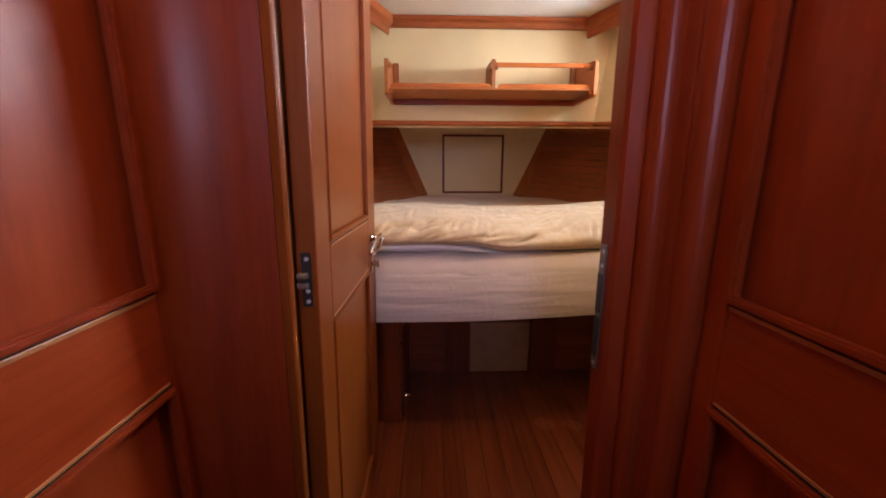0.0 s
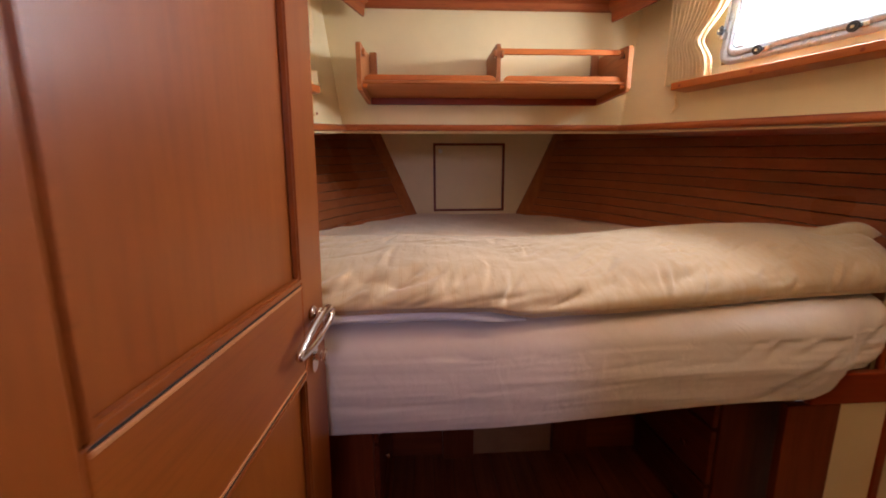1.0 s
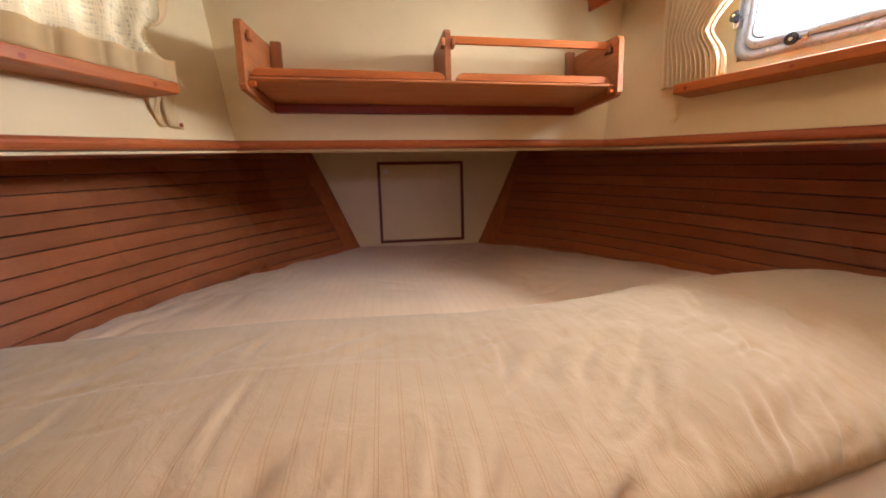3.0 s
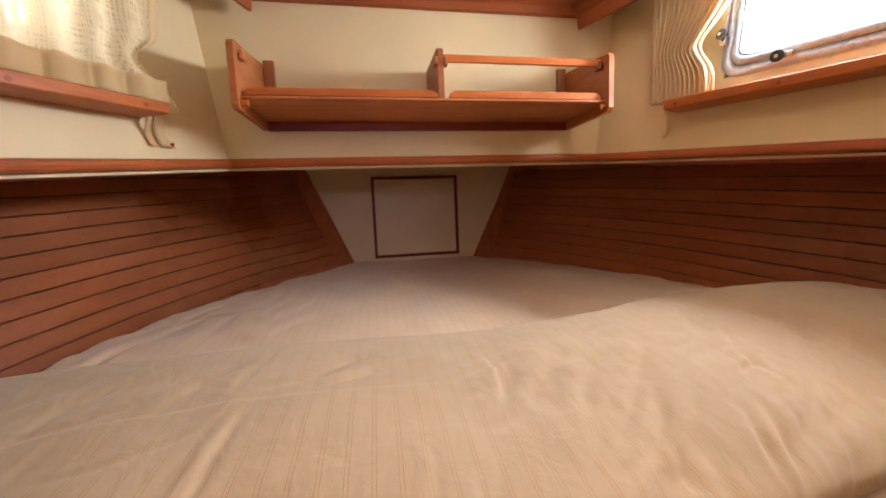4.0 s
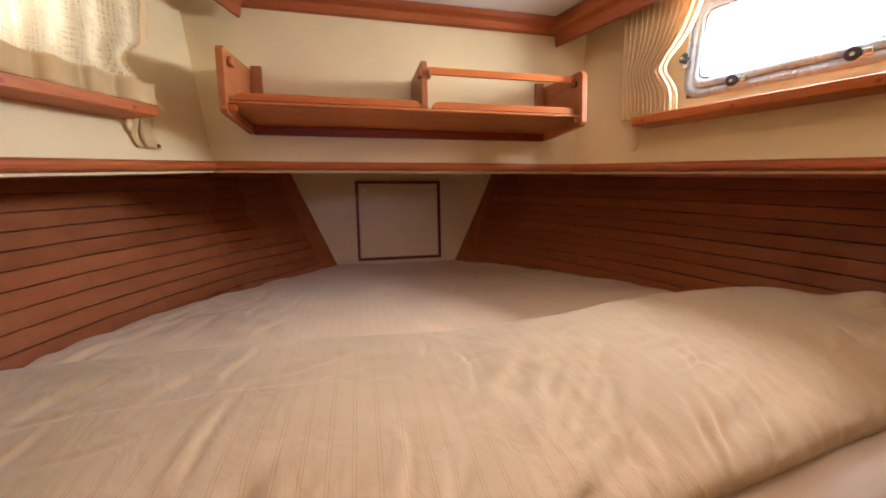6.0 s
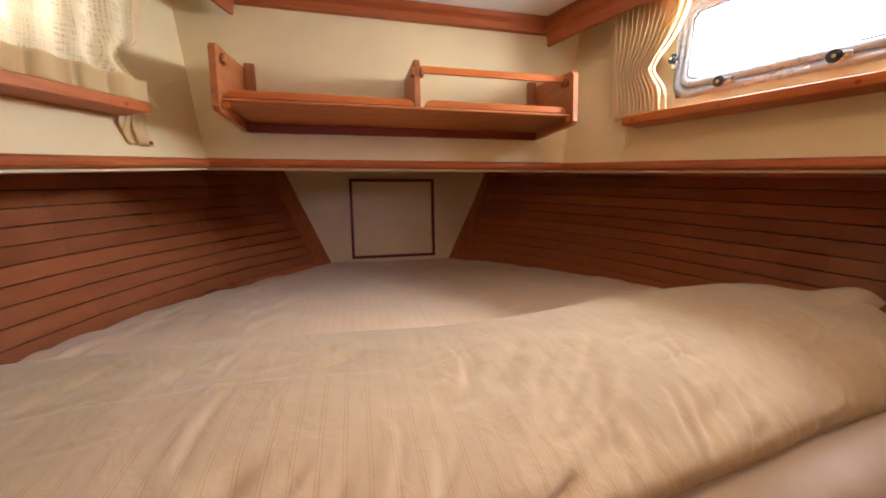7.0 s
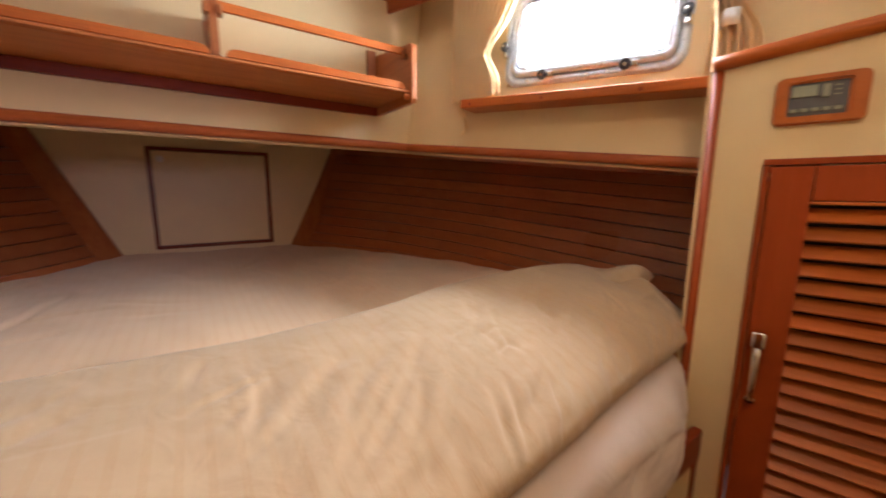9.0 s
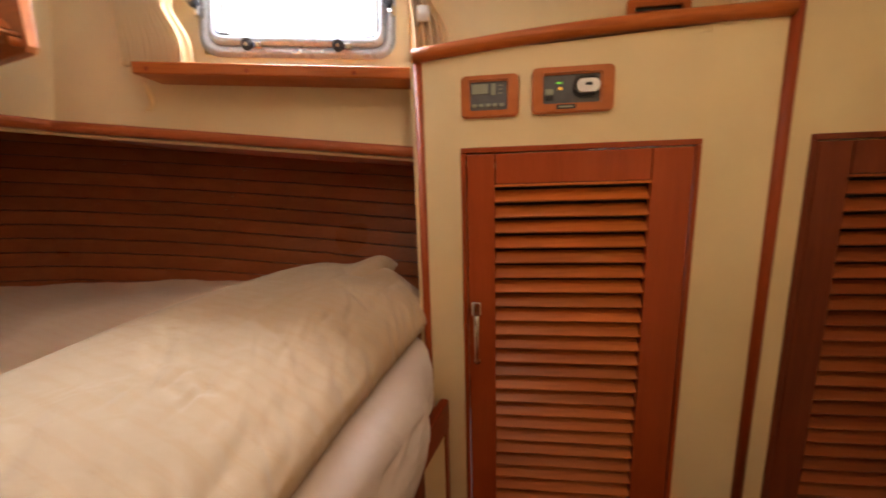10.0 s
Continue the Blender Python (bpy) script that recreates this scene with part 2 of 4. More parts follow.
def box(x0, x1, y0, y1, z0, z1, bevel=0.0, seg=2):
    return prism(((x0, y0), (x1, y0), (x1, y1), (x0, y1)), z0, z1, "z", bevel, seg)


def rrect(x0, x1, z0, z1, r, k=6):
    pts = []
    for cx, cz, a in ((x1 - r, z1 - r, 0), (x0 + r, z1 - r, 90), (x0 + r, z0 + r, 180), (x1 - r, z0 + r, 270)):
        for i in range(k + 1):
            t = radians(a + 90 * i / k)
            pts.append((cx + r * math.cos(t), cz + r * math.sin(t)))
    return pts


def ring(outer, inner, y0, y1, bevel=0.0):
    """A frame between two outlines of the same count, in the xz plane, from y0 to y1."""
    bm = bmesh.new()
    n = len(outer)
    rows = [[bm.verts.new((p[0], y, p[1])) for p in o] for o, y in ((outer, y0), (inner, y0), (inner, y1), (outer, y1))]
    for i in range(n):
        j = (i + 1) % n
        for k in range(4):
            a, b = rows[k], rows[(k + 1) % 4]
            bm.faces.new((a[i], a[j], b[j], b[i]))
    bmesh.ops.recalc_face_normals(bm, faces=bm.faces)
    if bevel:
        sharp = [e for e in bm.edges if e.calc_face_angle(0) > 0.9]
        bmesh.ops.bevel(bm, geom=sharp, offset=bevel, segments=2, affect="EDGES", clamp_overlap=True)
    return bm


def tube(points, radii, k=10):
    """A round bar along points, with a radius at each, closed at the ends."""
    bm = bmesh.new()
    pts = [Vector(p) for p in points]
    if not isinstance(radii, (list, tuple)):
        radii = [radii] * len(pts)
    rings, side = [], None
    for i, p in enumerate(pts):
        d = (pts[min(i + 1, len(pts) - 1)] - pts[max(i - 1, 0)]).normalized()
        ref = side if side is not None else (Vector((0, 0, 1)) if abs(d.z) < 0.9 else Vector((1, 0, 0)))
        side = (ref - d * ref.dot(d)).normalized()
        up = d.cross(side)
        rings.append([bm.verts.new(p + radii[i] * (math.cos(2 * math.pi * j / k) * side + math.sin(2 * math.pi * j / k) * up)) for j in range(k)])
    for a, b in zip(rings, rings[1:]):
        for j in range(k):
            bm.faces.new((a[j], a[(j + 1) % k], b[(j + 1) % k], b[j]))
    bm.faces.new(rings[0]), bm.faces.new(rings[-1][::-1])
    bmesh.ops.recalc_face_normals(bm, faces=bm.faces)
    return bm


def disc(c, r, h, axis="y", k=20, bevel=0.0):
    p = [(r * math.cos(2 * math.pi * i / k), r * math.sin(2 * math.pi * i / k)) for i in range(k)]
    o = {"x": (1, 2), "y": (0, 2), "z": (0, 1)}[axis]
    a = c["xyz".index(axis)]
    bm = prism([(x + c[o[0]], y + c[o[1]]) for x, y in p], a, a + h, axis)
    if bevel:
        sharp = [e for e in bm.edges if e.calc_face_angle(0) > 0.9]
        bmesh.ops.bevel(bm, geom=sharp, offset=bevel, segments=2, affect="EDGES", clamp_overlap=True)
    return bm


def sheet_mesh(nu, nv, place, thick=0.0):
    """A grid of points place(u, v), u and v from 0 to 1."""
    bm = bmesh.new()
    g = [[bm.verts.new(place(i / nu, j / nv)) for j in range(nv + 1)] for i in range(nu + 1)]
    for i in range(nu):
        for j in range(nv):
            bm.faces.new((g[i][j], g[i + 1][j], g[i + 1][j + 1], g[i][j + 1]))
    if thick:
        bmesh.ops.recalc_face_normals(bm, faces=bm.faces)
        bmesh.ops.solidify(bm, geom=list(bm.faces), thickness=thick)
    return bm


def lerp(x, xs, ys):
    return float(np.interp(x, xs, ys))


def smooth01(x):
    x = max(0.0, min(1.0, x))
    return x * x * (3 - 2 * x)


def n3(x, y, z=0.0):
    return noise.noise(Vector((x, y, z)))


# ---- structure: the cabin ----
def structure(name, bm, mat, label, category, m=None, smooth=False):
    ob = part(name, bm, mat, None, label, smooth)
    if m is not None:
        ob.matrix_world = m
    return tagged(ob, label, category, "", "structure")


def ledge_z(u, s=1):                                  # top of the ledge, falling towards the front
    return 1.447 - (0.099 if s > 0 else 0.120) * u


CEIL_Z = 2.05
floor = structure("floor", box(-1.3, 2.3, -1.6, 3.6, -0.06, -0.006), GAP, "dark bed under the varnished floor planks", "floor")
structure("ceiling", box(-1.6, 2.6, -1.6, 3.6, CEIL_Z, CEIL_Z + 0.04), CEIL, "off-white padded cabin headliner", "ceiling")

# back wall above the berth's foot, and the hatch wall at its end
structure("wall_back", box(-0.42, 1.28, 2.45, 2.49, 1.41, CEIL_Z), CREAM, "cream vinyl wall behind the shelf", "wall")


structure("wall_hatch", prism(((-0.2, 0.6), (1.1, 0.6), (1.5, 1.62), (-0.6, 1.62)), 3.41, 3.45, "y"), CREAM, "cream vinyl end wall of the berth recess", "wall")
structure("recess_roof", prism(((2.49, 1.43), (3.5, 1.55), (3.5, 1.58), (2.49, 1.46)), -0.9, 1.8, "x"), WOOD["X"], "dark wooden underside over the berth recess", "ceiling")

# side walls with a window opening each
WIN = (0.450, 0.976, 1.622, 1.915)                    # u from, u to, z from, z to


def side_wall(name, m, s):
    u0, u1, z0, z1 = WIN
    L = 2.6
    pieces = [
        ((0, ledge_z(0, s) - 0.03), (u0, ledge_z(u0, s) - 0.03), (u0, CEIL_Z), (0, CEIL_Z)),
        ((u0, ledge_z(u0, s) - 0.03), (u1, ledge_z(u1, s) - 0.03), (u1, z0), (u0, z0)),
        ((u0, z1), (u1, z1), (u1, CEIL_Z), (u0, CEIL_Z)),
        ((u1, ledge_z(u1, s) - 0.03), (L, ledge_z(L, s) - 0.03), (L, CEIL_Z), (u1, CEIL_Z)),
    ]
    bm = join(*[prism([(s * p[0], p[1]) for p in q], 0, 0.05, "y") for q in pieces])
    return structure(name, bm, CREAM, "cream vinyl cabin side above the ledge", "wall", m)


side_wall("wall_right", RWT, 1)
side_wall("wall_left", LWT, -1)


# ledge trims with a rounded nose
def nose(y_in, y_out, z_top, h):
    r = h / 2
    pts = [(y_out, z_top), (y_out, z_top - h)]
    for i in range(7):
        t = radians(-90 - 180 * i / 6)
        pts.append((y_in + r + r * math.cos(t), z_top - r + r * math.sin(t)))
    return pts


def ledge(name, m, s, length):
    pts = nose(-0.028, 0.01, 0.0, 0.032)
    bm = bmesh.new()
    ends = [[bm.verts.new((s * u, p[0], p[1] + ledge_z(u, s))) for p in pts] for u in (0.0, length)]
    bm.faces.new(ends[0]), bm.faces.new(ends[1][::-1])
    for i in range(len(pts)):
        j = (i + 1) % len(pts)
        bm.faces.new((ends[0][i], ends[0][j], ends[1][j], ends[1][i]))
    ob = structure(name, bm, LEDGEWOOD, "rounded mahogany ledge trim under the cream cabin side", "trim", m)
    strip = join(prism([(0, ledge_z(0, s) - 0.034), (s * length, ledge_z(length, s) - 0.034), (s * length, ledge_z(length, s) - 0.041), (0, ledge_z(0, s) - 0.041)], 0.0, 0.05, "y"))
    part("lower_edge", strip, CREAM, ob, "cream lower edge")
    roof = bmesh.new()
    q = [roof.verts.new(v) for v in ((0, 0.02, ledge_z(0, s) - 0.041), (s * length, 0.02, ledge_z(length, s) - 0.041), (s * length, 0.75, ledge_z(length, s) - 0.04), (0, 0.95, ledge_z(0, s) - 0.03))]
    roof.faces.new(q)
    bmesh.ops.solidify(roof, geom=list(roof.faces), thickness=0.012)
    part("soffit", roof, WOOD["X"], ob, "dark wooden underside")
    return ob


ledge("ledge_trim_right", RW, 1, 1.30)
ledge("ledge_trim_left", LW, -1, 1.75)
lb = prism([(p[0] + 2.45, p[1]) for p in nose(-0.028, 0.01, 1.447, 0.032)], -0.297, 1.155, "x")
back_ledge = structure("ledge_trim_back", lb, LEDGEWOOD, "rounded mahogany ledge trim under the back wall", "trim")
part("lower_edge", box(-0.29, 1.15, 2.448, 2.49, 1.409, 1.413), CREAM, back_ledge, "cream lower edge")

# cornice of the back wall and the curtain pelmets along the sides
corn = [(2.45, 2.048), (2.405, 2.048), (2.412, 2.03), (2.428, 2.018), (2.43, 1.992), (2.45, 1.988)]
structure("cornice", prism(corn, -0.175, 1.07, "x", 0.002), LEDGEWOOD, "moulded mahogany cornice below the headliner", "trim")


def pelmet(name, m, s, inner=0.0):
    pts = [(-0.118, 2.048), (-0.118, 2.0), (-0.098, 1.985), (-0.092, 1.938), (-0.080, 1.938), (-0.084, 2.048)]
    bm = prism([(y - inner, z) for y, z in pts], s * -0.02, s * 1.9, "x", 0.002)
    return structure(name, bm, LEDGEWOOD, "mahogany curtain pelmet along the cabin side", "trim", m)


pelmet("pelmet_right", RW, 1)
pelmet("pelmet_left", LW, -1, 0.045)

# hull sides of the berth recess, planked
HY = (1.0, 1.4, 2.0, 2.5, 2.95, 3.2, 3.42)
HW = (1.40, 1.35, 1.23, 1.08, 0.84, 0.61, 0.405)
HF = (0.26, 0.26, 0.28, 0.30, 0.32, 0.38, 0.445)


RISE = 0.09                                           # planks climb towards the hatch


def hull_x(y, z, s):
    return 0.455 + s * (lerp(y, HY, HW) + lerp(y, HY, HF) * (z - 0.92))


def hull_strip(s, za, zb, depth, out=0.0):
    """A plank along the hull between two heights, with softened edges."""
    bm = bmesh.new()
    ys = [1.0, 1.2, 1.4, 1.6, 1.8, 2.0, 2.2, 2.4, 2.6, 2.75, 2.9, 3.0, 3.1, 3.2, 3.3, 3.41]
    rows = []
    for y in ys:
        row = []
        rise = RISE * (y - 2.2)
        for z, d in ((za, depth), (za + 0.0003, 0.002), (za + 0.0018, 0.0), (zb - 0.0018, 0.0), (zb - 0.0003, 0.002), (zb, depth)):
            row.append(bm.verts.new((hull_x(y, z + rise, s) + s * (d + out), y, z + rise)))
        rows.append(row)
    for a, b in zip(rows, rows[1:]):
        for i in range(5):
            bm.faces.new((a[i], a[i + 1], b[i + 1], b[i]))
    return bm


PITCH = 0.0535
for side, s in (("left", -1), ("right", 1)):
    backing = hull_strip(s, 0.5, 1.6, 0.0, 0.014)
    hull = structure("wall_hull_" + side, backing, GAP, "dark mahogany tongue-and-groove planking on the hull side", "wall")
    for i in range(18):
        z = 0.62 + PITCH * i
        part("plank", hull_strip(s, z, z + PITCH - 0.0026, 0.012), PLANK, hull)
    # strip along the end wall
    bm = bmesh.new()
    v = []
    for z in (0.6, 1.6):
        xe = 0.455 + s * (0.413 + (0.478 if s > 0 else 0.432) * (z - 0.92))
        v.append([bm.verts.new((xe + s * dx, y, z)) for dx, y in ((-0.012, 3.408), (-0.012, 3.388), (0.072, 3.325), (0.10, 3.408))])
    for i in range(4):
        j = (i + 1) % 4
        bm.faces.new((v[0][i], v[0][j], v[1][j], v[1][i]))
    bm.faces.new(v[0]), bm.faces.new(v[1][::-1])
    part("corner_strip", bm, SHELFWOOD["Z"], hull, "mahogany corner strip")
    for row in range(9):
        for y in (2.47, 2.93):
            z = 0.62 + PITCH * (row + 6.5)
            rise = RISE * (y - 2.2)
            yy = y - 0.02 * row
            part("screw", disc((hull_x(yy, z + rise, s) - s * 0.003, yy, z + rise), 0.0032, 0.006 * s, "x", 8), CHROME, hull, "small steel screw head")

# hatch in the end wall
hatch = thing("access_hatch", "square cream access hatch framed in dark wood", "hatch")
hx0, hx1, hz0, hz1 = 0.19, 0.752, 0.935, 1.460
part("frame", ring([(hx0, hz0), (hx1, hz0), (hx1, hz1), (hx0, hz1)], [(hx0 + 0.018, hz0 + 0.018), (hx1 - 0.018, hz0 + 0.018), (hx1 - 0.018, hz1 - 0.018), (hx0 + 0.018, hz1 - 0.018)], 3.392, 3.412, 0.002), DARKWOOD["X"], hatch, "dark wooden frame")
part("panel", box(hx0 + 0.021, hx1 - 0.021, 3.396, 3.409, hz0 + 0.021, hz1 - 0.021, 0.002), CREAM, hatch, "cream vinyl panel")
part("finger_latch", disc((hx0 + 0.055, 3.394, hz1 - 0.06), 0.016, -0.005, "y", 18, 0.002), WHITEP, hatch, "small round white latch")

# ---- passage and doorway ----
JL, JR, JY = -0.152, 0.405, 0.635                     # door opening between the jambs


def panel_wall(name, x, s, y_end, y_start):
    """Panelled mahogany side of the passage: stiles, rails and recessed fields; s: the way it faces."""
    back = x - s * 0.05
    w = structure(name, box(min(back, x - s * 0.016), max(back, x - s * 0.016), y_start, y_end, 0, CEIL_Z), WOOD["Z"], "varnished mahogany panelling along the passage", "wall")

    def slab(nm, y0, y1, z0, z1, mat, label=""):
        part(nm, box(min(x, x - s * 0.018), max(x, x - s * 0.018), y0, y1, z0, z1, 0.003), mat, w, label)

    slab("stile", y_end - 0.040, y_end, 0, CEIL_Z, WOOD["Z"])
    slab("stile", y_end - 0.70, y_end - 0.64, 0, CEIL_Z, WOOD["Z"])
    slab("stile", y_start, y_start + 0.07, 0, CEIL_Z, WOOD["Z"])
    for a, b in ((y_end - 0.64, y_end - 0.040), (y_start + 0.07, y_end - 0.70)):
        for z0, z1 in ((0.0, 0.11), (0.772, 0.935), (1.86, CEIL_Z)):
            slab("rail", a, b, z0, z1, WOOD["Y"])
        for z0, z1 in ((0.11, 0.772), (0.935, 1.86)):
            o = [(a, z0), (b, z0), (b, z1), (a, z1)]
            i = [(a + 0.012, z0 + 0.012), (b - 0.012, z0 + 0.012), (b - 0.012, z1 - 0.012), (a + 0.012, z1 - 0.012)]
            bm = ring(o, i, 0, 0.014, 0.003)
            bm.transform(Matrix(((0, -s, 0, x - s * 0.002 + s * 0.011), (1, 0, 0, 0), (0, 0, 1, 0), (0, 0, 0, 1))))
            part("moulding", bm, WOOD["Y"], w, "raised mahogany moulding")
        # dark strips paint the moulding's shadow line, pale strips the rail edge's gleam
        for g0, g1, mat in ((0.9312, 0.9335, GAP), (0.9240, 0.9305, EDGE_GLINT), (0.7735, 0.7758, GAP), (0.7765, 0.7815, EDGE_GLINT)):
            part("groove" if mat is GAP else "bead", box(min(x + s * 0.0015, x - s * 0.010), max(x + s * 0.0015, x - s * 0.010), a + 0.004, b - 0.004, g0, g1, 0.001), mat, w)
    return w


panel_wall("wall_passage_left", -0.335, 1, 0.568, -1.55)
panel_wall("wall_passage_right", 0.505, -1, 0.492, -1.55)
# unseen end wall and glowing sheet, added to send daylight down the passage
structure("wall_passage_end", join(box(-0.45, -0.18, -1.6, -1.55, 0, CEIL_Z), box(0.36, 0.62, -1.6, -1.55, 0, CEIL_Z), box(-0.18, 0.36, -1.6, -1.55, 1.90, CEIL_Z), box(-0.18, 0.36, -1.6, -1.55, 0, 1.42)), WOOD["Z"], "unseen mahogany end wall, added with a high opening for daylight", "wall")
structure("backdrop_saloon", box(-0.6, 0.8, -1.95, -1.94, 0.3, 2.3), SALOON, "unseen glowing sheet, added for daylight beyond the passage", "backdrop")

LEAN_L = pose(-0.15, 0, 0.9, 0, 0.8, 0) @ pose(0.15, 0, -0.9)
LEAN_R = pose(0.405, 0, 0.9, 0, -0.6, 0) @ pose(-0.405, 0, -0.9)


# rounded corner posts between the passage and the doorway
def curve_post(name, pts, label, lean=None):
    return structure(name, prism(pts, 0, CEIL_Z, "z"), WOOD["Z"], label, "trim", lean, False)


def arc(cx, cy, r, a0, a1, k=10):
    return [(cx + r * math.cos(radians(a0 + (a1 - a0) * i / k)), cy + r * math.sin(radians(a0 + (a1 - a0) * i / k))) for i in range(k + 1)]


left_post = [(-0.40, 0.531)] + [(-0.205 - 0.130 * math.cos(radians(a)), 0.531 + 0.060 * math.sin(radians(a))) for a in range(0, 91, 4)] + [(-0.176, 0.594), (-0.178, 0.640), (-0.40, 0.640)]
curve_post("door_post_left", left_post, "curved mahogany corner post beside the door", LEAN_L)
structure("door_jamb_left", prism(((-0.174, 0.590), (-0.156, 0.584), (-0.152, 0.592), (-0.160, 0.620), (-0.174, 0.625)), 0, 1.93, "z", 0.002), DOOR["Z"], "lighter edge of the door jamb", "trim", LEAN_L)
right_post = [(0.56, 0.494), (0.505, 0.494)] + arc(0.495, 0.520, 0.027, 280, 170, 8) + [(0.462, 0.548)] + arc(0.452, 0.566, 0.020, 270, 150, 8) + [(0.428, 0.580), (0.412, 0.588), (0.407, 0.596), (0.407, 0.640), (0.425, 0.655), (0.56, 0.660)]
curve_post("door_post_right", right_post, "moulded mahogany corner post beside the doorway", LEAN_R)
structure("door_head", box(-0.40, 0.56, 0.575, 0.645, 1.93, CEIL_Z), WOOD["X"], "mahogany head over the doorway", "trim")
strike = thing("strike_plate", "dark chrome strike plate let into the door jamb", "lock", "", "")
part("plate", box(0.4030, 0.4065, 0.612, 0.634, 0.74, 0.985, 0.001), DARK_STEEL, strike)
# flat black slabs; the shade inside the latch holes is put into colour
part("recess", box(0.4015, 0.4029, 0.614, 0.632, 0.855, 0.930, 0.0), BLACK, strike, "black latch recess")
part("recess", box(0.4015, 0.4029, 0.614, 0.632, 0.765, 0.845, 0.0), BLACK, strike, "black bolt recess")
for z in (0.752, 0.945, 0.972):
    part("screw", disc((0.4012, 0.620, z), 0.004, 0.002, "x", 10), STEEL, strike)

# walls that close the cabin beside the doorway
structure("wall_front_left", box(-1.5, -0.179, 0.642, 0.690, 0, CEIL_Z), WOOD["Z"], "plain mahogany wall beside the doorway", "wall", LEAN_L)
structure("wall_front_right", box(0.56, 2.4, 0.16, 0.20, 0, CEIL_Z), CREAM, "plain cream wall beside the doorway", "wall")
structure("wall_side_passage", box(0.561, 0.60, 0.20, 0.655, 0, CEIL_Z), CREAM, "plain cream return wall beside the door post", "wall")
structure("wall_left_locker", box(-0.75, -0.70, 0.66, 1.45, 0, CEIL_Z), CREAM, "plain cream locker side beside the berth", "wall")

# ---- the open door ----
door = thing("door_1", "open varnished mahogany cabin door with panels", "door", "", "structure", pose(-0.136, 0.628, 0.0, 0, 0.95, -1.1))
DW, DT, DH = 0.607, 0.038, 1.90


def dbox(nm, y0, y1, z0, z1, mat, inset=0.0, label=""):
    return part(nm, box(-DT + inset, -inset, y0, y1, z0, z1, 0.003), mat, door, label)


dbox("stile", 0.0, 0.085, 0.01, DH, DOOR["Z"])
dbox("stile", DW - 0.118, DW, 0.01, DH, DOOR["Z"])
dbox("rail", 0.085, DW - 0.118, 0.01, 0.12, DOOR["Y"])
dbox("rail", 0.085, DW - 0.118, 0.806, 0.974, DOOR["Y"])
dbox("rail", 0.085, DW - 0.118, 1.80, DH, DOOR["Y"])
dbox("panel", 0.085, DW - 0.118, 0.12, 0.806, DOOR["Z"], 0.010)
dbox("panel", 0.085, DW - 0.118, 0.974, 1.80, DOOR["Z"], 0.010)
for z0, z1 in ((0.12, 0.806), (0.974, 1.80)):
    a, b = 0.085, DW - 0.118
    bm = ring([(a, z0), (b, z0), (b, z1), (a, z1)], [(a + 0.012, z0 + 0.012), (b - 0.012, z0 + 0.012), (b - 0.012, z1 - 0.012), (a + 0.012, z1 - 0.012)], 0, 0.013, 0.003)
    bm.transform(Matrix(((0, 1, 0, -0.010), (1, 0, 0, 0), (0, 0, 1, 0), (0, 0, 0, 1))))
    part("moulding", bm, DOOR["Y"], door, "raised mahogany moulding")
# painted shadow line and gleam along the door's middle rail
for z0, z1, mat in ((0.9705, 0.9722, GAP), (0.9645, 0.9695, EDGE_GLINT), (0.8080, 0.8097, GAP), (0.8107, 0.8150, EDGE_GLINT)):
    part("groove" if mat is GAP else "bead", box(-0.010, 0.0015, 0.089, DW - 0.122, z0, z1, 0.001), mat, door)
# black plate: the hinge recess's shade is put into its colour
hinge = part("hinge", box(-0.029, -0.010, -0.004, 0.0, 0.868, 0.972, 0.002), BLACK, door, "dark concealed hinge")
for z in (0.912, 0.930):
    part("link", box(-0.034, -0.014, -0.016, -0.004, z - 0.005, z + 0.005, 0.002), DARK_STEEL, hinge, "dark steel hinge link")
for z in (0.880, 0.900, 0.960):
    part("screw", disc((-0.017, -0.006, z), 0.004, 0.003, "y", 10), STEEL, hinge)
HYC, HZC = DW - 0.080, 0.905
loop = [2 * math.pi * i / 28 for i in range(29)]
handle = part("door_handle", join(disc((0.0, HYC, HZC), 0.015, 0.010, "x", 20, 0.003), tube([(0.004, HYC, HZC), (0.028, HYC, HZC + 0.004)], [0.010, 0.009]),
                                  tube([(0.030 + 0.005 * math.cos(a), HYC - 0.060 + 0.075 * math.cos(a), HZC - 0.010 + (0.011 + 0.010 * (1 + math.cos(a)) / 2) * math.sin(a) + 0.012 * math.cos(a)) for a in loop], [0.0055 + 0.002 * (1 + math.cos(a)) / 2 for a in loop])), CHROME, door, "polished chrome looped lever", True)
part("key_knob", join(prism(rrect(HYC - 0.016, HYC + 0.016, HZC - 0.115, HZC - 0.060, 0.014), 0.0, 0.005, "x"), disc((0.004, HYC, HZC - 0.084), 0.010, 0.016, "x", 18, 0.003), disc((0.020, HYC, HZC - 0.084), 0.014, 0.008, "x", 18, 0.003)), CHROME, handle, "round chrome bolt knob on an oval plate", False)
part("outer_lever", join(disc((-DT - 0.006, HYC, HZC), 0.014, 0.006, "x", 18, 0.002),
                         tube([(-DT, HYC, HZC), (-DT - 0.035, HYC, HZC), (-DT - 0.047, HYC - 0.014, HZC), (-DT - 0.048, HYC - 0.09, HZC - 0.006)], 0.006)), CHROME, handle, "", True)

# ---- berth ----
def bed_z(y):                                         # top of the mattress, rising aft
    return lerp(y, (1.25, 1.6, 2.2, 3.0, 3.42), (0.815, 0.835, 0.868, 0.888, 0.912))


def bed_edge(y, s):
    return hull_x(y, bed_z(y) + 0.01, s) - s * 0.004


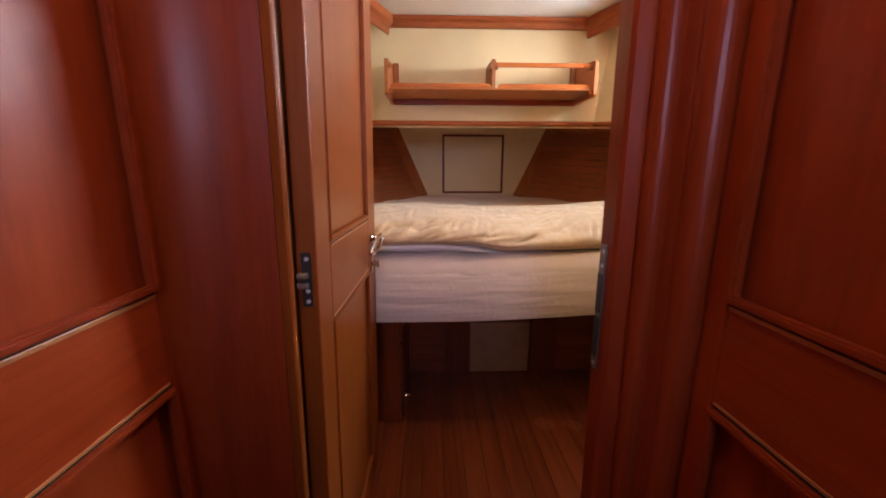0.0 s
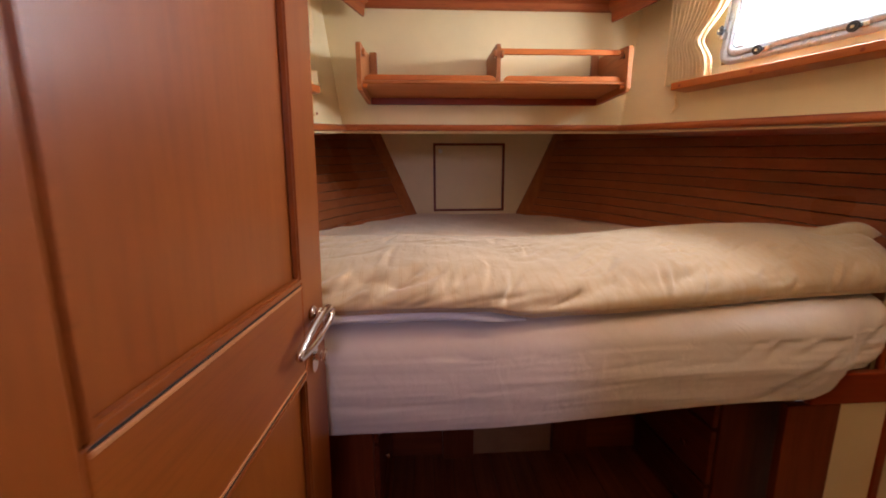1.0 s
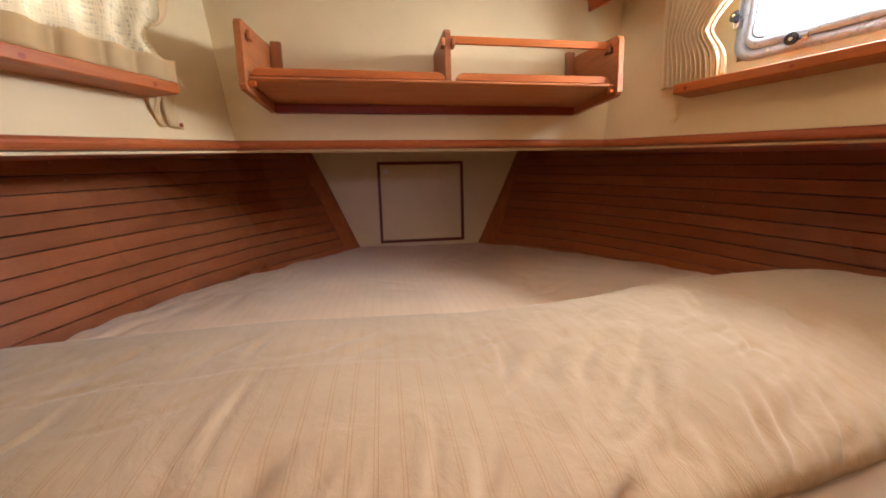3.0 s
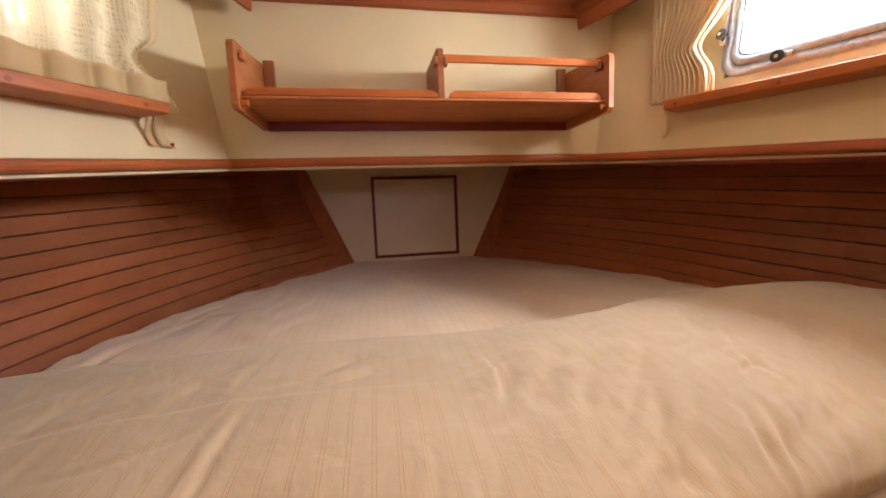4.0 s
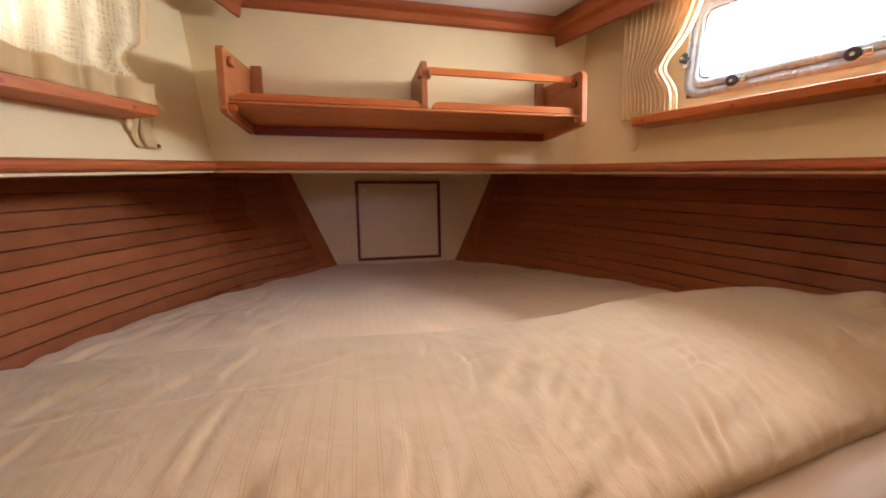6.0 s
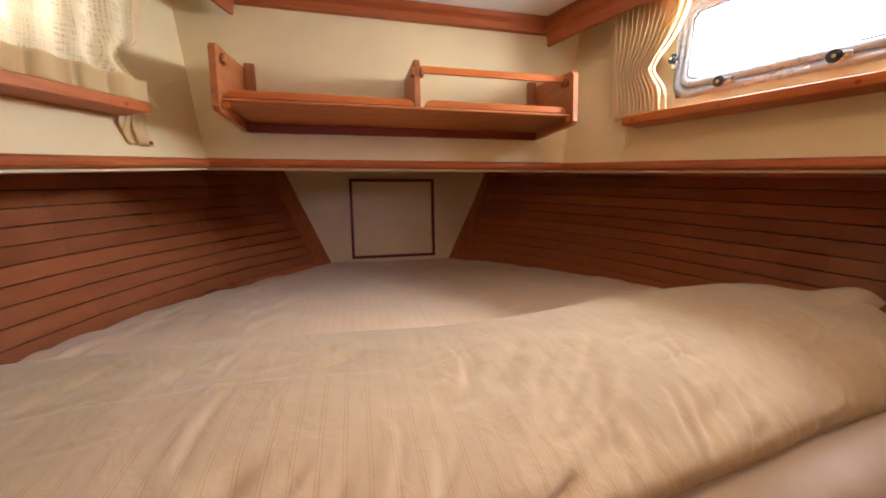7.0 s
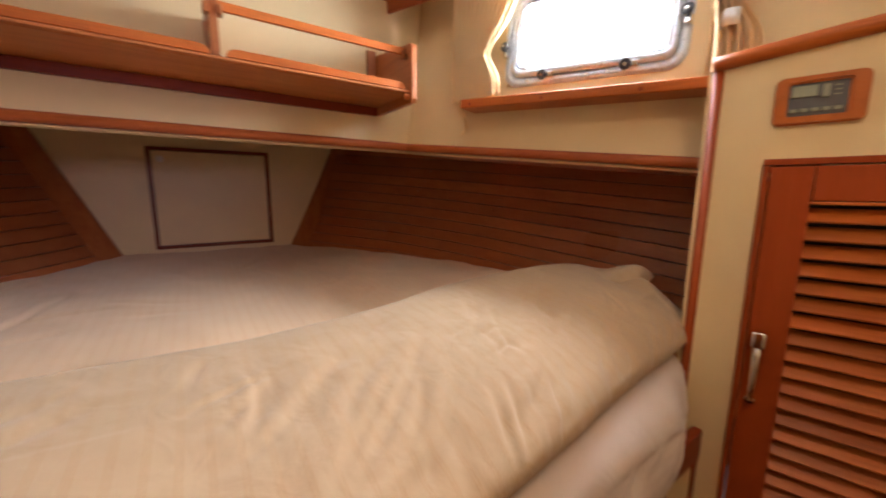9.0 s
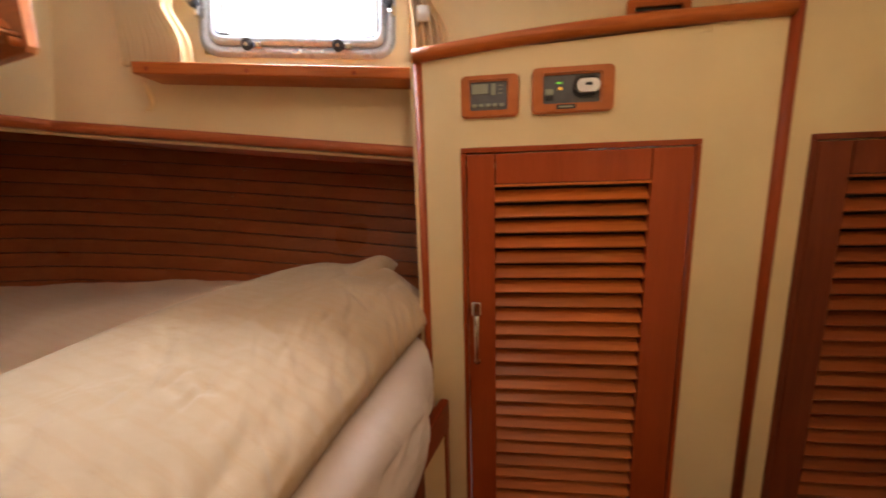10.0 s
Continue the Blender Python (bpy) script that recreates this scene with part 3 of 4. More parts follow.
# shade below the mattress is put into the base's darker wood
base = thing("berth_base", "mahogany berth base with drawers, darkened for shade below the mattress", "bed base")
part("plinth", box(-0.68, -0.056, 1.46, 1.88, 0.0, 0.545, 0.003), DARKWOOD["Z"], base)
part("plinth", box(1.016, 1.25, 1.46, 1.88, 0.0, 0.545, 0.003), DARKWOOD["Z"], base)
part("back_panel", box(-0.68, 1.6, 1.88, 1.92, 0.0, 0.545), DARKWOOD["X"], base)
part("cover_panel", box(0.302, 0.636, 1.866, 1.879, 0.004, 0.30, 0.002), PALEPLY, base, "pale plywood cover panel")
for x0, x1 in ((0.17, 0.300), (0.638, 0.79)):
    part("upright", box(x0, x1, 1.848, 1.879, 0.0, 0.545, 0.003), DARKWOOD["Z"], base)
part("deck", prism(((-0.70, 1.36), (1.15, 1.36), (1.28, 1.43), (1.6, 1.43), (1.6, 1.90), (-0.70, 1.90)), 0.547, 0.562), DARKWOOD["X"], base)
for x, s in ((-0.056, 1), (1.016, -1)):
    for z0, z1, zk in ((0.02, 0.165, 0.06), (0.178, 0.37, 0.265), (0.383, 0.53, 0.47)):
        d = part("drawer", box(min(x, x + s * 0.016), max(x, x + s * 0.016), 1.47, 1.84, z0, z1, 0.003), DARKWOOD["Y"], base)
        part("knob", join(disc((x + s * 0.016, 1.565, zk), 0.006, s * 0.012, "x", 12), disc((x + s * 0.028, 1.565, zk), 0.012, s * 0.008, "x", 14, 0.003)), CHROME, d, "small chrome push knob")

board = thing("lee_board", "mahogany rail with cream panel at the berth's corner", "panel")
part("rail", prism(((1.16, 1.345), (1.425, 1.345), (1.425, 1.37), (1.16, 1.37)), 0.535, 0.625, "z", 0.004), WOOD["X"], board)
part("post", box(1.10, 1.255, 1.348, 1.372, 0.0, 0.533, 0.003), DARKWOOD["Z"], board)
part("field", box(1.257, 1.398, 1.352, 1.368, 0.0, 0.533, 0.001), CREAM, board, "cream vinyl field")
part("edge_strip", box(1.400, 1.425, 1.348, 1.372, 0.0, 0.533, 0.003), WOOD["Z"], board)


# creases in cloth: each a soft valley with a ridge beside it
def make_creases(seed, count, xs, ys, turn, length, width, depth):
    rnd = random.Random(seed)
    out = []
    for _ in range(count):
        a = radians(rnd.uniform(*turn))
        out.append((rnd.uniform(*xs), rnd.uniform(*ys), math.cos(a), math.sin(a), rnd.uniform(*length), rnd.uniform(*width), rnd.uniform(*depth), rnd.uniform(-3, 3)))
    return out


def creased(creases, x, y):
    total = 0.0
    for cx, cy, dx, dy, ln, wd, dp, bend in creases:
        ax, ay = x - cx, y - cy
        along = ax * dx + ay * dy
        if abs(along) > ln:
            continue
        across = -ax * dy + ay * dx - bend * along * along
        if abs(across) > 4 * wd:
            continue
        e = 1 - (along / ln) ** 2
        k = across / wd
        total += dp * e * (-math.exp(-k * k) + 0.35 * math.exp(-((k - 2.0) / 1.3) ** 2))
    return total


DUVET_CREASES = make_creases(4, 15, (0.35, 1.10), (1.36, 1.70), (38, 58), (0.07, 0.20), (0.010, 0.020), (0.002, 0.006)) \
    + make_creases(9, 44, (0.80, 1.46), (1.38, 1.62), (15, 70), (0.03, 0.10), (0.005, 0.011), (0.0015, 0.0045)) \
    + make_creases(15, 26, (-0.6, 0.5), (1.30, 1.70), (20, 100), (0.05, 0.15), (0.006, 0.016), (0.002, 0.005)) \
    + [(0.60, 1.48, 0.70, 0.71, 0.26, 0.013, 0.007, 0.3), (0.54, 1.46, 0.70, 0.71, 0.19, 0.012, 0.006, -0.2), (0.62, 1.39, 0.73, 0.68, 0.17, 0.012, 0.007, 0.4), (0.86, 1.42, 0.80, 0.58, 0.14, 0.012, 0.006, 0.5)]
FACE_CREASES = make_creases(21, 40, (-0.6, 0.45), (0.86, 0.96), (8, 42), (0.05, 0.18), (0.004, 0.010), (0.003, 0.010)) \
    + make_creases(24, 24, (0.55, 1.4), (0.87, 0.97), (10, 50), (0.05, 0.14), (0.005, 0.012), (0.002, 0.006)) \
    + [(-0.08, 0.962, 0.90, 0.44, 0.12, 0.012, 0.018, 0.5), (0.07, 0.930, 0.91, 0.42, 0.15, 0.012, 0.020, -0.5), (0.155, 0.915, -0.33, 0.94, 0.07, 0.014, 0.002, 0), (0.19, 0.92, -0.15, 0.99, 0.07, 0.014, 0.002, 0),
       (0.48, 0.880, 0.97, 0.22, 0.26, 0.013, 0.014, 0.6), (0.92, 0.915, 0.99, 0.10, 0.42, 0.014, 0.008, 0.1)]
FOOT_CREASES = make_creases(33, 44, (-0.80, -0.05), (1.9, 3.2), (45, 85), (0.10, 0.32), (0.008, 0.018), (0.003, 0.008)) \
    + make_creases(37, 14, (0.2, 1.3), (2.2, 3.3), (20, 160), (0.08, 0.22), (0.012, 0.025), (0.002, 0.006))
CORNER_CREASES = make_creases(41, 16, (0.95, 1.42), (0.60, 0.80), (15, 60), (0.05, 0.14), (0.008, 0.016), (0.006, 0.014))


def mattress_front(x):                                # front line of the mattress
    return 1.262 + 0.040 * smooth01((x - 0.2) / 0.8) + 0.050 * smooth01((x - 1.16) / 0.14) + 0.05 * smooth01((x - 1.30) / 0.14)


def mattress_place(u, v):
    # v: under edge, front face, top, to the hatch wall
    if v < 0.30:
        y = 1.35
    else:
        y = mattress_front(0.4) + 0.09 + (v - 0.30) / 0.70 * (3.40 - mattress_front(0.4) - 0.09)
    xl = max(-0.695, bed_edge(y, -1))
    xr = min(lerp(y, (1.2, 1.40, 1.46, 1.55), (1.415, 1.415, 1.45, 1.80)), bed_edge(y, 1))
    x = xl + u * (xr - xl)
    yf = mattress_front(x)
    zt = bed_z(y)
    wob = 0.006 * n3(x * 5, v * 9, 3) + 0.004 * n3(x * 14, v * 22, 5)
    bot = 0.562 + 0.014 * smooth01((x - 0.1) / 1.0) + 0.055 * smooth01((x - 1.10) / 0.16)
    if v < 0.03:
        return (x, yf + 0.12 * (1 - v / 0.03), bot - 0.002)
    if v < 0.24:
        t = (v - 0.03) / 0.21
        pull = 0.012 * math.sin(t * math.pi)
        crease = 0.005 * n3(x * 2.0 + t * 2.5, t * 4.0, 8) * math.sin(t * math.pi) + 0.0011 * n3(x * 7 - t * 4, t * 16, 2)
        corner = -0.6 * creased(CORNER_CREASES, x, bot + (zt - 0.072 - bot) * t)
        return (x, yf - pull + crease + corner + 0.012 * (1 - t), bot + (zt - 0.072 - bot) * t)
    if v < 0.30:
        t = (v - 0.24) / 0.06
        a = t * math.pi / 2
        return (x, yf + 0.085 * (1 - math.cos(a)) + wob, zt - 0.072 + 0.072 * math.sin(a))
    d = (v - 0.30) / 0.70
    yy = yf + 0.085 + d * (3.40 - yf - 0.085)
    edge = min(u, 1 - u)
    tuck = 0.009 * smooth01(1 - edge / 0.05) * n3(yy * 13, u * 3, 6)
    ripple = 0.010 * n3(x * 4, yy * 4, 1) + 0.005 * n3(x * 11 + yy * 3, yy * 9, 7)
    fold = 1.1 * creased(FOOT_CREASES, x, yy) * smooth01(edge / 0.02)
    return (x, yy, zt + ripple + tuck + fold - 0.03 * smooth01(1 - edge / 0.02))


mattress = thing("mattress", "thick berth mattress under a pale fitted cotton sheet", "mattress")
part("fitted_sheet", sheet_mesh(170, 90, lambda u, v: mattress_place(u, v * 0.40)), SHEET, mattress, "pale fitted sheet over the mattress front", True)


def foot_place(u, v):
    x, y, z = mattress_place(u, 0.385 + 0.615 * v)
    return (x, y, z + 0.003)


part("top_sheet", sheet_mesh(170, 150, foot_place), FOOTSHEET, mattress, "cream striped sheet over the mattress foot, coloured for warm bounced light", True)


# folded sheet peeping out below the duvet
def folded_place(u, v):
    x = -0.66 + u * 1.0
    lift = 0.040 * (1 - smooth01((u - 0.80) / 0.20)) + 0.003
    y0 = 1.274 + 0.01 * n3(x * 4, 1.0) + 0.03 * smooth01((u - 0.9) / 0.1)
    a = v * 2
    z0 = bed_z(1.35) + 0.006
    if a < 1:
        y, z = y0 + 0.30 * (1 - a), z0 + 0.002
    else:
        y, z = y0 + 0.30 * (a - 1), z0 + lift
    t = abs(a - 1)
    nose_in = 0.0 if t > 0.06 else 0.012 * math.cos(t / 0.06 * math.pi / 2)
    if t <= 0.06:
        z = z0 + lift * (0.5 + 0.5 * (a - 1) / 0.06)
    return (x, y - nose_in, z + 0.003 * n3(x * 9, a * 3, 2))


folded = part("folded_sheet", sheet_mesh(80, 60, folded_place), FOLDED, None, "", True)
tagged(folded, "bluish white cotton sheet folded under the duvet", "sheet")


# duvet rolled along the front of the berth
def duvet_place(u, v):
    x = -0.69 + u * 2.29
    right = smooth01((x - 0.35) / 0.6)
    top = lerp(x, (-0.7, -0.4, 0.0, 0.42, 0.63, 0.92, 1.2, 1.36, 1.46, 1.54, 1.60), (0.955, 0.972, 0.974, 0.954, 0.958, 0.976, 0.988, 0.990, 0.985, 0.976, 0.93))
    yf = lerp(x, (-0.7, 0.2, 0.5, 0.75, 1.0, 1.2, 1.45, 1.60), (1.262, 1.272, 1.298, 1.330, 1.366, 1.388, 1.414, 1.475))
    yb = 1.865 + 0.015 * math.sin(x * 3.1) + 0.03 * right + 0.06 * smooth01((x - 0.7) / 0.4)
    low = bed_z(1.35) + lerp(x, (-0.7, 0.25, 0.36, 1.6), (0.038, 0.034, 0.010, 0.008)) + 0.004 * n3(x * 5, 0.4)
    prof_v = (0.0, 0.05, 0.09, 0.16, 0.23, 0.32, 0.45, 0.62, 0.80, 0.86, 0.90, 0.95, 1.0)
    prof_y = (0.30, 0.05, 0.0, -0.020, 0.005, 0.09, 0.26, 0.52, 0.83, 0.91, 0.955, 0.985, 1.0)
    prof_z = (0.0, -0.01, 0.02, 0.17, 0.38, 0.60, 0.80, 0.93, 1.0, 0.93, 0.72, 0.36, -0.04)
    spread = [v + d for d in (-0.045, -0.03, -0.015, 0.0, 0.015, 0.03, 0.045)] if v > 0.1 else [v]
    py = sum(lerp(q, prof_v, prof_y) for q in spread) / len(spread)
    pz = sum(lerp(q, prof_v, prof_z) for q in spread) / len(spread)
    y = yf + py * (yb - yf)
    base_z = low if v < 0.6 else bed_z(y) + 0.004
    z = base_z + pz * (top - base_z)
    z = max(z, bed_z(y) + 0.006)
    amp = smooth01((v - 0.07) / 0.08) * (1 - 0.9 * smooth01((v - 0.70) / 0.15))
    f1 = n3(x * 2.3 + y * 0.8, y * 2.0, 11) * 0.012
    f2 = 1.0 * creased(DUVET_CREASES, x, y) * (1 - smooth01((v - 0.70) / 0.15))
    f3 = creased(FACE_CREASES, x, z) * smooth01((z - low - 0.012) / 0.035) * (1 - smooth01((v - 0.30) / 0.12))
    f4 = 0.0025 * n3(x * 19, y * 17, z * 15) + 0.025 * math.exp(-((x - 1.51) / 0.045) ** 2 - ((y - 1.585) / 0.060) ** 2)
    d = amp * (f1 + f2 + f3 + f4)
    tilt = 1.0 - smooth01((v - 0.18) / 0.25)
    return (x + 0.3 * d * (1 - tilt), y - d * tilt, z + d * (1 - 0.6 * tilt))


duvet = thing("duvet", "rumpled cream duvet with fine stripes folded along the berth", "duvet")
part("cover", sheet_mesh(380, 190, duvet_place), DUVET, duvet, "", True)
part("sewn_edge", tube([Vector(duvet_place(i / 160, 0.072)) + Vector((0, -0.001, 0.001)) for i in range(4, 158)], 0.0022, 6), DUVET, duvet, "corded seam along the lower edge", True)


# small corner of a pillow behind the duvet's end
def pillow_place(u, v):
    a, b = u * 2 - 1, v * 2 - 1
    x = 1.42 + 0.17 * a
    y = 1.71 + 0.13 * b
    rim = max(0.0, 1 - a ** 4) * max(0.0, 1 - b ** 4)
    return (x, y, bed_z(y) + 0.02 + 0.105 * rim ** 0.5 + 0.012 * n3(x * 12, y * 12, 5) + 0.02 * a + 0.100 * ((a + 1) / 2) ** 2 * ((1 - b) / 2) ** 2)


pillow = part("pillow", sheet_mesh(40, 40, pillow_place), DUVET, None, "", True)
tagged(pillow, "soft white pillow tucked behind the duvet's end", "pillow")

# ---- shelf on the back wall ----
shelf = thing("wall_shelf", "teak wall shelf with end boards and a fiddle rail", "shelf")
SX0, SX1, SYF, SZ0, SZ1 = -0.168, 1.030, 2.150, 1.545, 1.738


def end_board(nm, x0, x1, zt, yf):
    pts = [(2.448, SZ0), (yf + 0.012, SZ0), (yf, SZ0 + 0.012), (yf, zt - 0.014), (yf + 0.010, zt - 0.002), (yf + 0.024, zt), (2.418, zt + 0.030), (2.448, zt + 0.028)]
    ob = part(nm, prism(pts, x0, x1, "x", 0.002), SHELFWOOD["Y"], shelf)
    side = x1 if x0 < 0.4 else x0
    # thin near-black slab; the slot's inner shade is only colour
    part("slot", box(side - 0.0008, side + 0.0008, yf + 0.030, yf + 0.048, zt - 0.048, zt - 0.030), GAP, ob, "dark slot for the rail")
    return ob


end_board("end_board", SX0, SX0 + 0.020, SZ1, SYF)
end_board("end_board", SX1 - 0.020, SX1, SZ1, SYF)
part("divider", prism([(2.448, SZ0 + 0.04), (2.200, SZ0 + 0.04), (2.195, SZ0 + 0.05), (2.195, 1.738), (2.203, 1.750), (2.218, 1.752), (2.448, 1.766)], 0.437, 0.457, "x", 0.002), SHELFWOOD["Y"], shelf)
part("board", prism([(2.448, SZ0 + 0.030), (2.180, SZ0 + 0.030), (2.168, SZ0 + 0.034), (2.168, SZ0 + 0.040), (2.180, SZ0 + 0.044), (2.448, SZ0 + 0.044)], SX0 + 0.0205, SX1 - 0.0205, "x", 0.001), SHELFWOOD["X"], shelf)
part("back_strip", box(SX0 + 0.0205, SX1 - 0.0205, 2.430, 2.449, SZ0 - 0.002, SZ0 + 0.0295, 0.002), WOOD["X"], shelf, "dark batten under the shelf board")
for x0, x1 in ((-0.140, 0.432), (0.468, 1.000)):
    h = 0.024
    pts = [(x0, SZ0 + 0.0445), (x1, SZ0 + 0.0445)] + [(x1 - 0.028 + 0.028 * math.cos(radians(a)), SZ0 + 0.048 + h * math.sin(radians(a)) * 0.8) for a in range(0, 91, 15)] + [(x0 + 0.028 - 0.028 * math.sin(radians(a)), SZ0 + 0.048 + h * math.cos(radians(a)) * 0.8) for a in range(0, 91, 15)]
    part("fiddle", prism(pts, 2.176, 2.188, "y", 0.0015), TEAK["X"], shelf)
part("rail", box(0.440, SX1 - 0.018, 2.196, 2.207, 1.706, 1.730, 0.002), TEAK["X"], shelf)
for x in (SX0 + 0.0205, 0.4575, 0.4245, SX1 - 0.033):
    part("rail_holder", box(x, x + 0.012, 2.186, 2.216, 1.694, 1.720, 0.003), SHELFWOOD["X"], shelf)
for x in (SX0 + 0.0205, SX1 - 0.0565):
    part("fixing_block", box(x, x + 0.036, 2.430, 2.449, SZ0 + 0.045, 1.785, 0.003), SHELFWOOD["Z"], shelf)
for x in (SX0 + 0.021, SX1 - 0.041):
    part("dowel", disc((x, 2.172, SZ0 + 0.020), 0.010, 0.020, "x", 14, 0.002), TEAK["X"], shelf)


# ---- windows ----
def window(name, m, s):
    m = m @ pose(s * 0.438, 0, 1.617, 0, s * 2.4, 0) @ pose(-s * 0.438, 0, -1.617)
    w = thing(name, "opening portlight with a bright steel frame", "window", "", "structure", m)
    u0, u1, z0, z1 = 0.438, 1.000, 1.617, 1.945
    o, i1 = rrect(min(s * u0, s * u1), max(s * u0, s * u1), z0, z1, 0.055), rrect(min(s * (u0 + 0.030), s * (u1 - 0.030)), max(s * (u0 + 0.030), s * (u1 - 0.030)), z0 + 0.03, z1 - 0.03, 0.034)
    part("window_frame", ring(o, i1, -0.008, 0.05, 0.004), STEEL, w, "polished steel frame", True)
    i2 = rrect(min(s * (u0 + 0.047), s * (u1 - 0.047)), max(s * (u0 + 0.047), s * (u1 - 0.047)), z0 + 0.055, z1 - 0.047, 0.026)
    part("sash", ring(i1, i2, -0.018, 0.004, 0.003), STEEL, w, "inner steel sash", True)
    seal = ring([(p[0], p[1]) for p in i2], rrect(min(s * (u0 + 0.050), s * (u1 - 0.050)), max(s * (u0 + 0.050), s * (u1 - 0.050)), z0 + 0.058, z1 - 0.050, 0.024), -0.016, 0.002)
    part("seal", seal, BLACK, w, "black rubber seal")
    pane = part("pane", prism(i2, -0.010, -0.004, "y"), GLASS, w, "clear pane")
    pane.visible_shadow = False
    for u, z, turn in ((u0 + 0.15, z0 + 0.028, 0), (u0 + 0.405, z0 + 0.028, 0), (u0 + 0.008, z0 + 0.135, 90), (u1 - 0.010, z0 + 0.150, 90)):
        lat = part("latch", join(disc((0, -0.030, 0), 0.0165, 0.012, "y", 20, 0.005), disc((0, -0.018, 0), 0.008, 0.012, "y", 14)), LATCHP, w, "dark blue-grey cam knob", False)
        lat.matrix_local = Matrix.Translation((s * u, -0.012, z)) @ Matrix.Rotation(radians(s * turn), 4, "Y") @ Matrix.Rotation(radians(18), 4, "X")
        part("washer", disc((0, -0.032, 0), 0.005, 0.003, "y", 14, 0.001), CHROME, lat, "chrome screw")
        part("bracket", box(0.006, 0.034, -0.016, 0.008, -0.009, 0.009, 0.003), CHROME, lat, "chrome bracket")
    part("stay_rod", tube([(s * (u0 + 0.004), -0.014, z1 - 0.20), (s * (u0 + 0.004), -0.014, z1 - 0.05)], 0.0055, 10), STEEL, w, "slender steel stay", True)
    for u in (u0 + 0.09, u0 + 0.29, u1 - 0.21):
        part("screw", disc((s * u, -0.0095, z0 + 0.016), 0.005, 0.002, "y", 10), CHROME, w)
    return w


window("window_right", RWT, 1)
window("window_left", LWT, -1)
for nm, m, s in (("backdrop_right", RW, 1), ("backdrop_left", LW, -1)):
    structure(nm, prism(((s * -1.2, 0.6), (s * 3.2, 0.6), (s * 3.2, 3.4), (s * -1.2, 3.4)), 1.3, 1.31, "y"), OUTSIDE, "bright hazy daylight outside the window", "backdrop", m)


def sill(name, m, s, fall, start=0.323, top=1.571):
    bm = bmesh.new()
    e = []
    for u in (start, 1.30):
        z = top - fall * (u - start)
        e.append([bm.verts.new((s * u, y, z + dz)) for y, dz in ((0.018, 0.0), (-0.092, 0.0), (-0.095, -0.003), (-0.095, -0.027), (-0.092, -0.030), (0.018, -0.030))])
    bm.faces.new(e[0]), bm.faces.new(e[1][::-1])
    for i in range(6):
        j = (i + 1) % 6
        bm.faces.new((e[0][i], e[0][j], e[1][j], e[1][i]))
    ob = part(name, bm, TEAK["X"], None, "varnished teak window shelf below the portlight")
    ob.matrix_world = m
    tagged(ob, "varnished teak window shelf below the portlight", "window sill", "", "structure")
    for u in (0.36, 0.62, 0.90):
        part("plug", disc((s * u, -0.0955, top - fall * (u - start) - 0.018), 0.006, 0.002, "y", 10), WOOD["X"], ob, "darker wooden screw plug")
    return ob


sill("window_sill_right", RW, 1, 0.046)
sill("window_sill_left", LW, -1, 0.077, 0.293, 1.556)


# ---- curtains ----
def drawn(z):                                         # how far the free edge is held back by its tie
    return 0.42 + 0.58 * math.exp(-((z - 1.662) / 0.042) ** 2) - 0.42 * smooth01((1.655 - z) / 0.10)


def curtain(name, m, s, ua, ub, pinch, waves, label, seed, fabric, z_low=1.575, bulge=0.0, flare=0.0, off=0.032, depth=0.016, fall=0.0, edge=0.0):
    """A gathered curtain from the pelmet to the window shelf; pinch draws it in at the tie."""
    def place(u, v):
        z = CEIL_Z - 0.01 - v * (CEIL_Z - 0.01 - z_low)
        k = math.exp(-((z - 1.735) / 0.060) ** 2) * pinch
        width = (ub - ua) * (1 - k + flare * smooth01((z - 1.72) / 0.22))
        a = ua + u * width + bulge * math.sin(v * 5) * u
        a += edge * drawn(z) * (1 - u) ** 8
        deep = depth * (1 - 0.5 * k)
        deep *= 1 - (0 if fall else 0.5) * smooth01((u - 0.7) / 0.3)
        y = -off + deep * math.sin(2 * math.pi * waves * u + 0.8 * n3(u * 3, v * 2, seed)) + 0.006 * n3(u * 9, v * 6, seed + 2)
        y += (1 - smooth01((z - 1.62) / 0.03)) * 0.004 * math.sin(4 * math.pi * waves * u) * (0 if fall else 1) + 0.018 * smooth01((u - 0.94) / 0.06) * (0 if fall else 1)
        z += (0.006 if not fall else 0.001) * n3(u * 5, 0.3, seed) * v - fall * (a - 0.323) * v
        return (s * a, y, z)
    ob = part(name, sheet_mesh(140, 50, place, 0.0015), fabric, None, "", True)
    ob.matrix_world = m
    return tagged(ob, label, "curtain", "cabin curtains")


curtain("curtain", RW, 1, 0.250, 0.440, 0.22, 13, "gathered cream curtain drawn back beside the window", 3, CURTAIN_THICK, 1.578, 0.0, 0.35, 0.034, 0.012)
curtain("curtain", RW, 1, 1.045, 1.16, 0.45, 5, "cream curtain tied back behind the locker top", 5, CURTAIN_THICK, 1.54)
left_curtain = curtain("curtain", LW, -1, 0.262, 1.25, 0.0, 11, "cream linen curtain drawn across the bright window", 8, LINEN, 1.560, 0.0, 0.0, 0.066, 0.009, 0.077, 0.085)


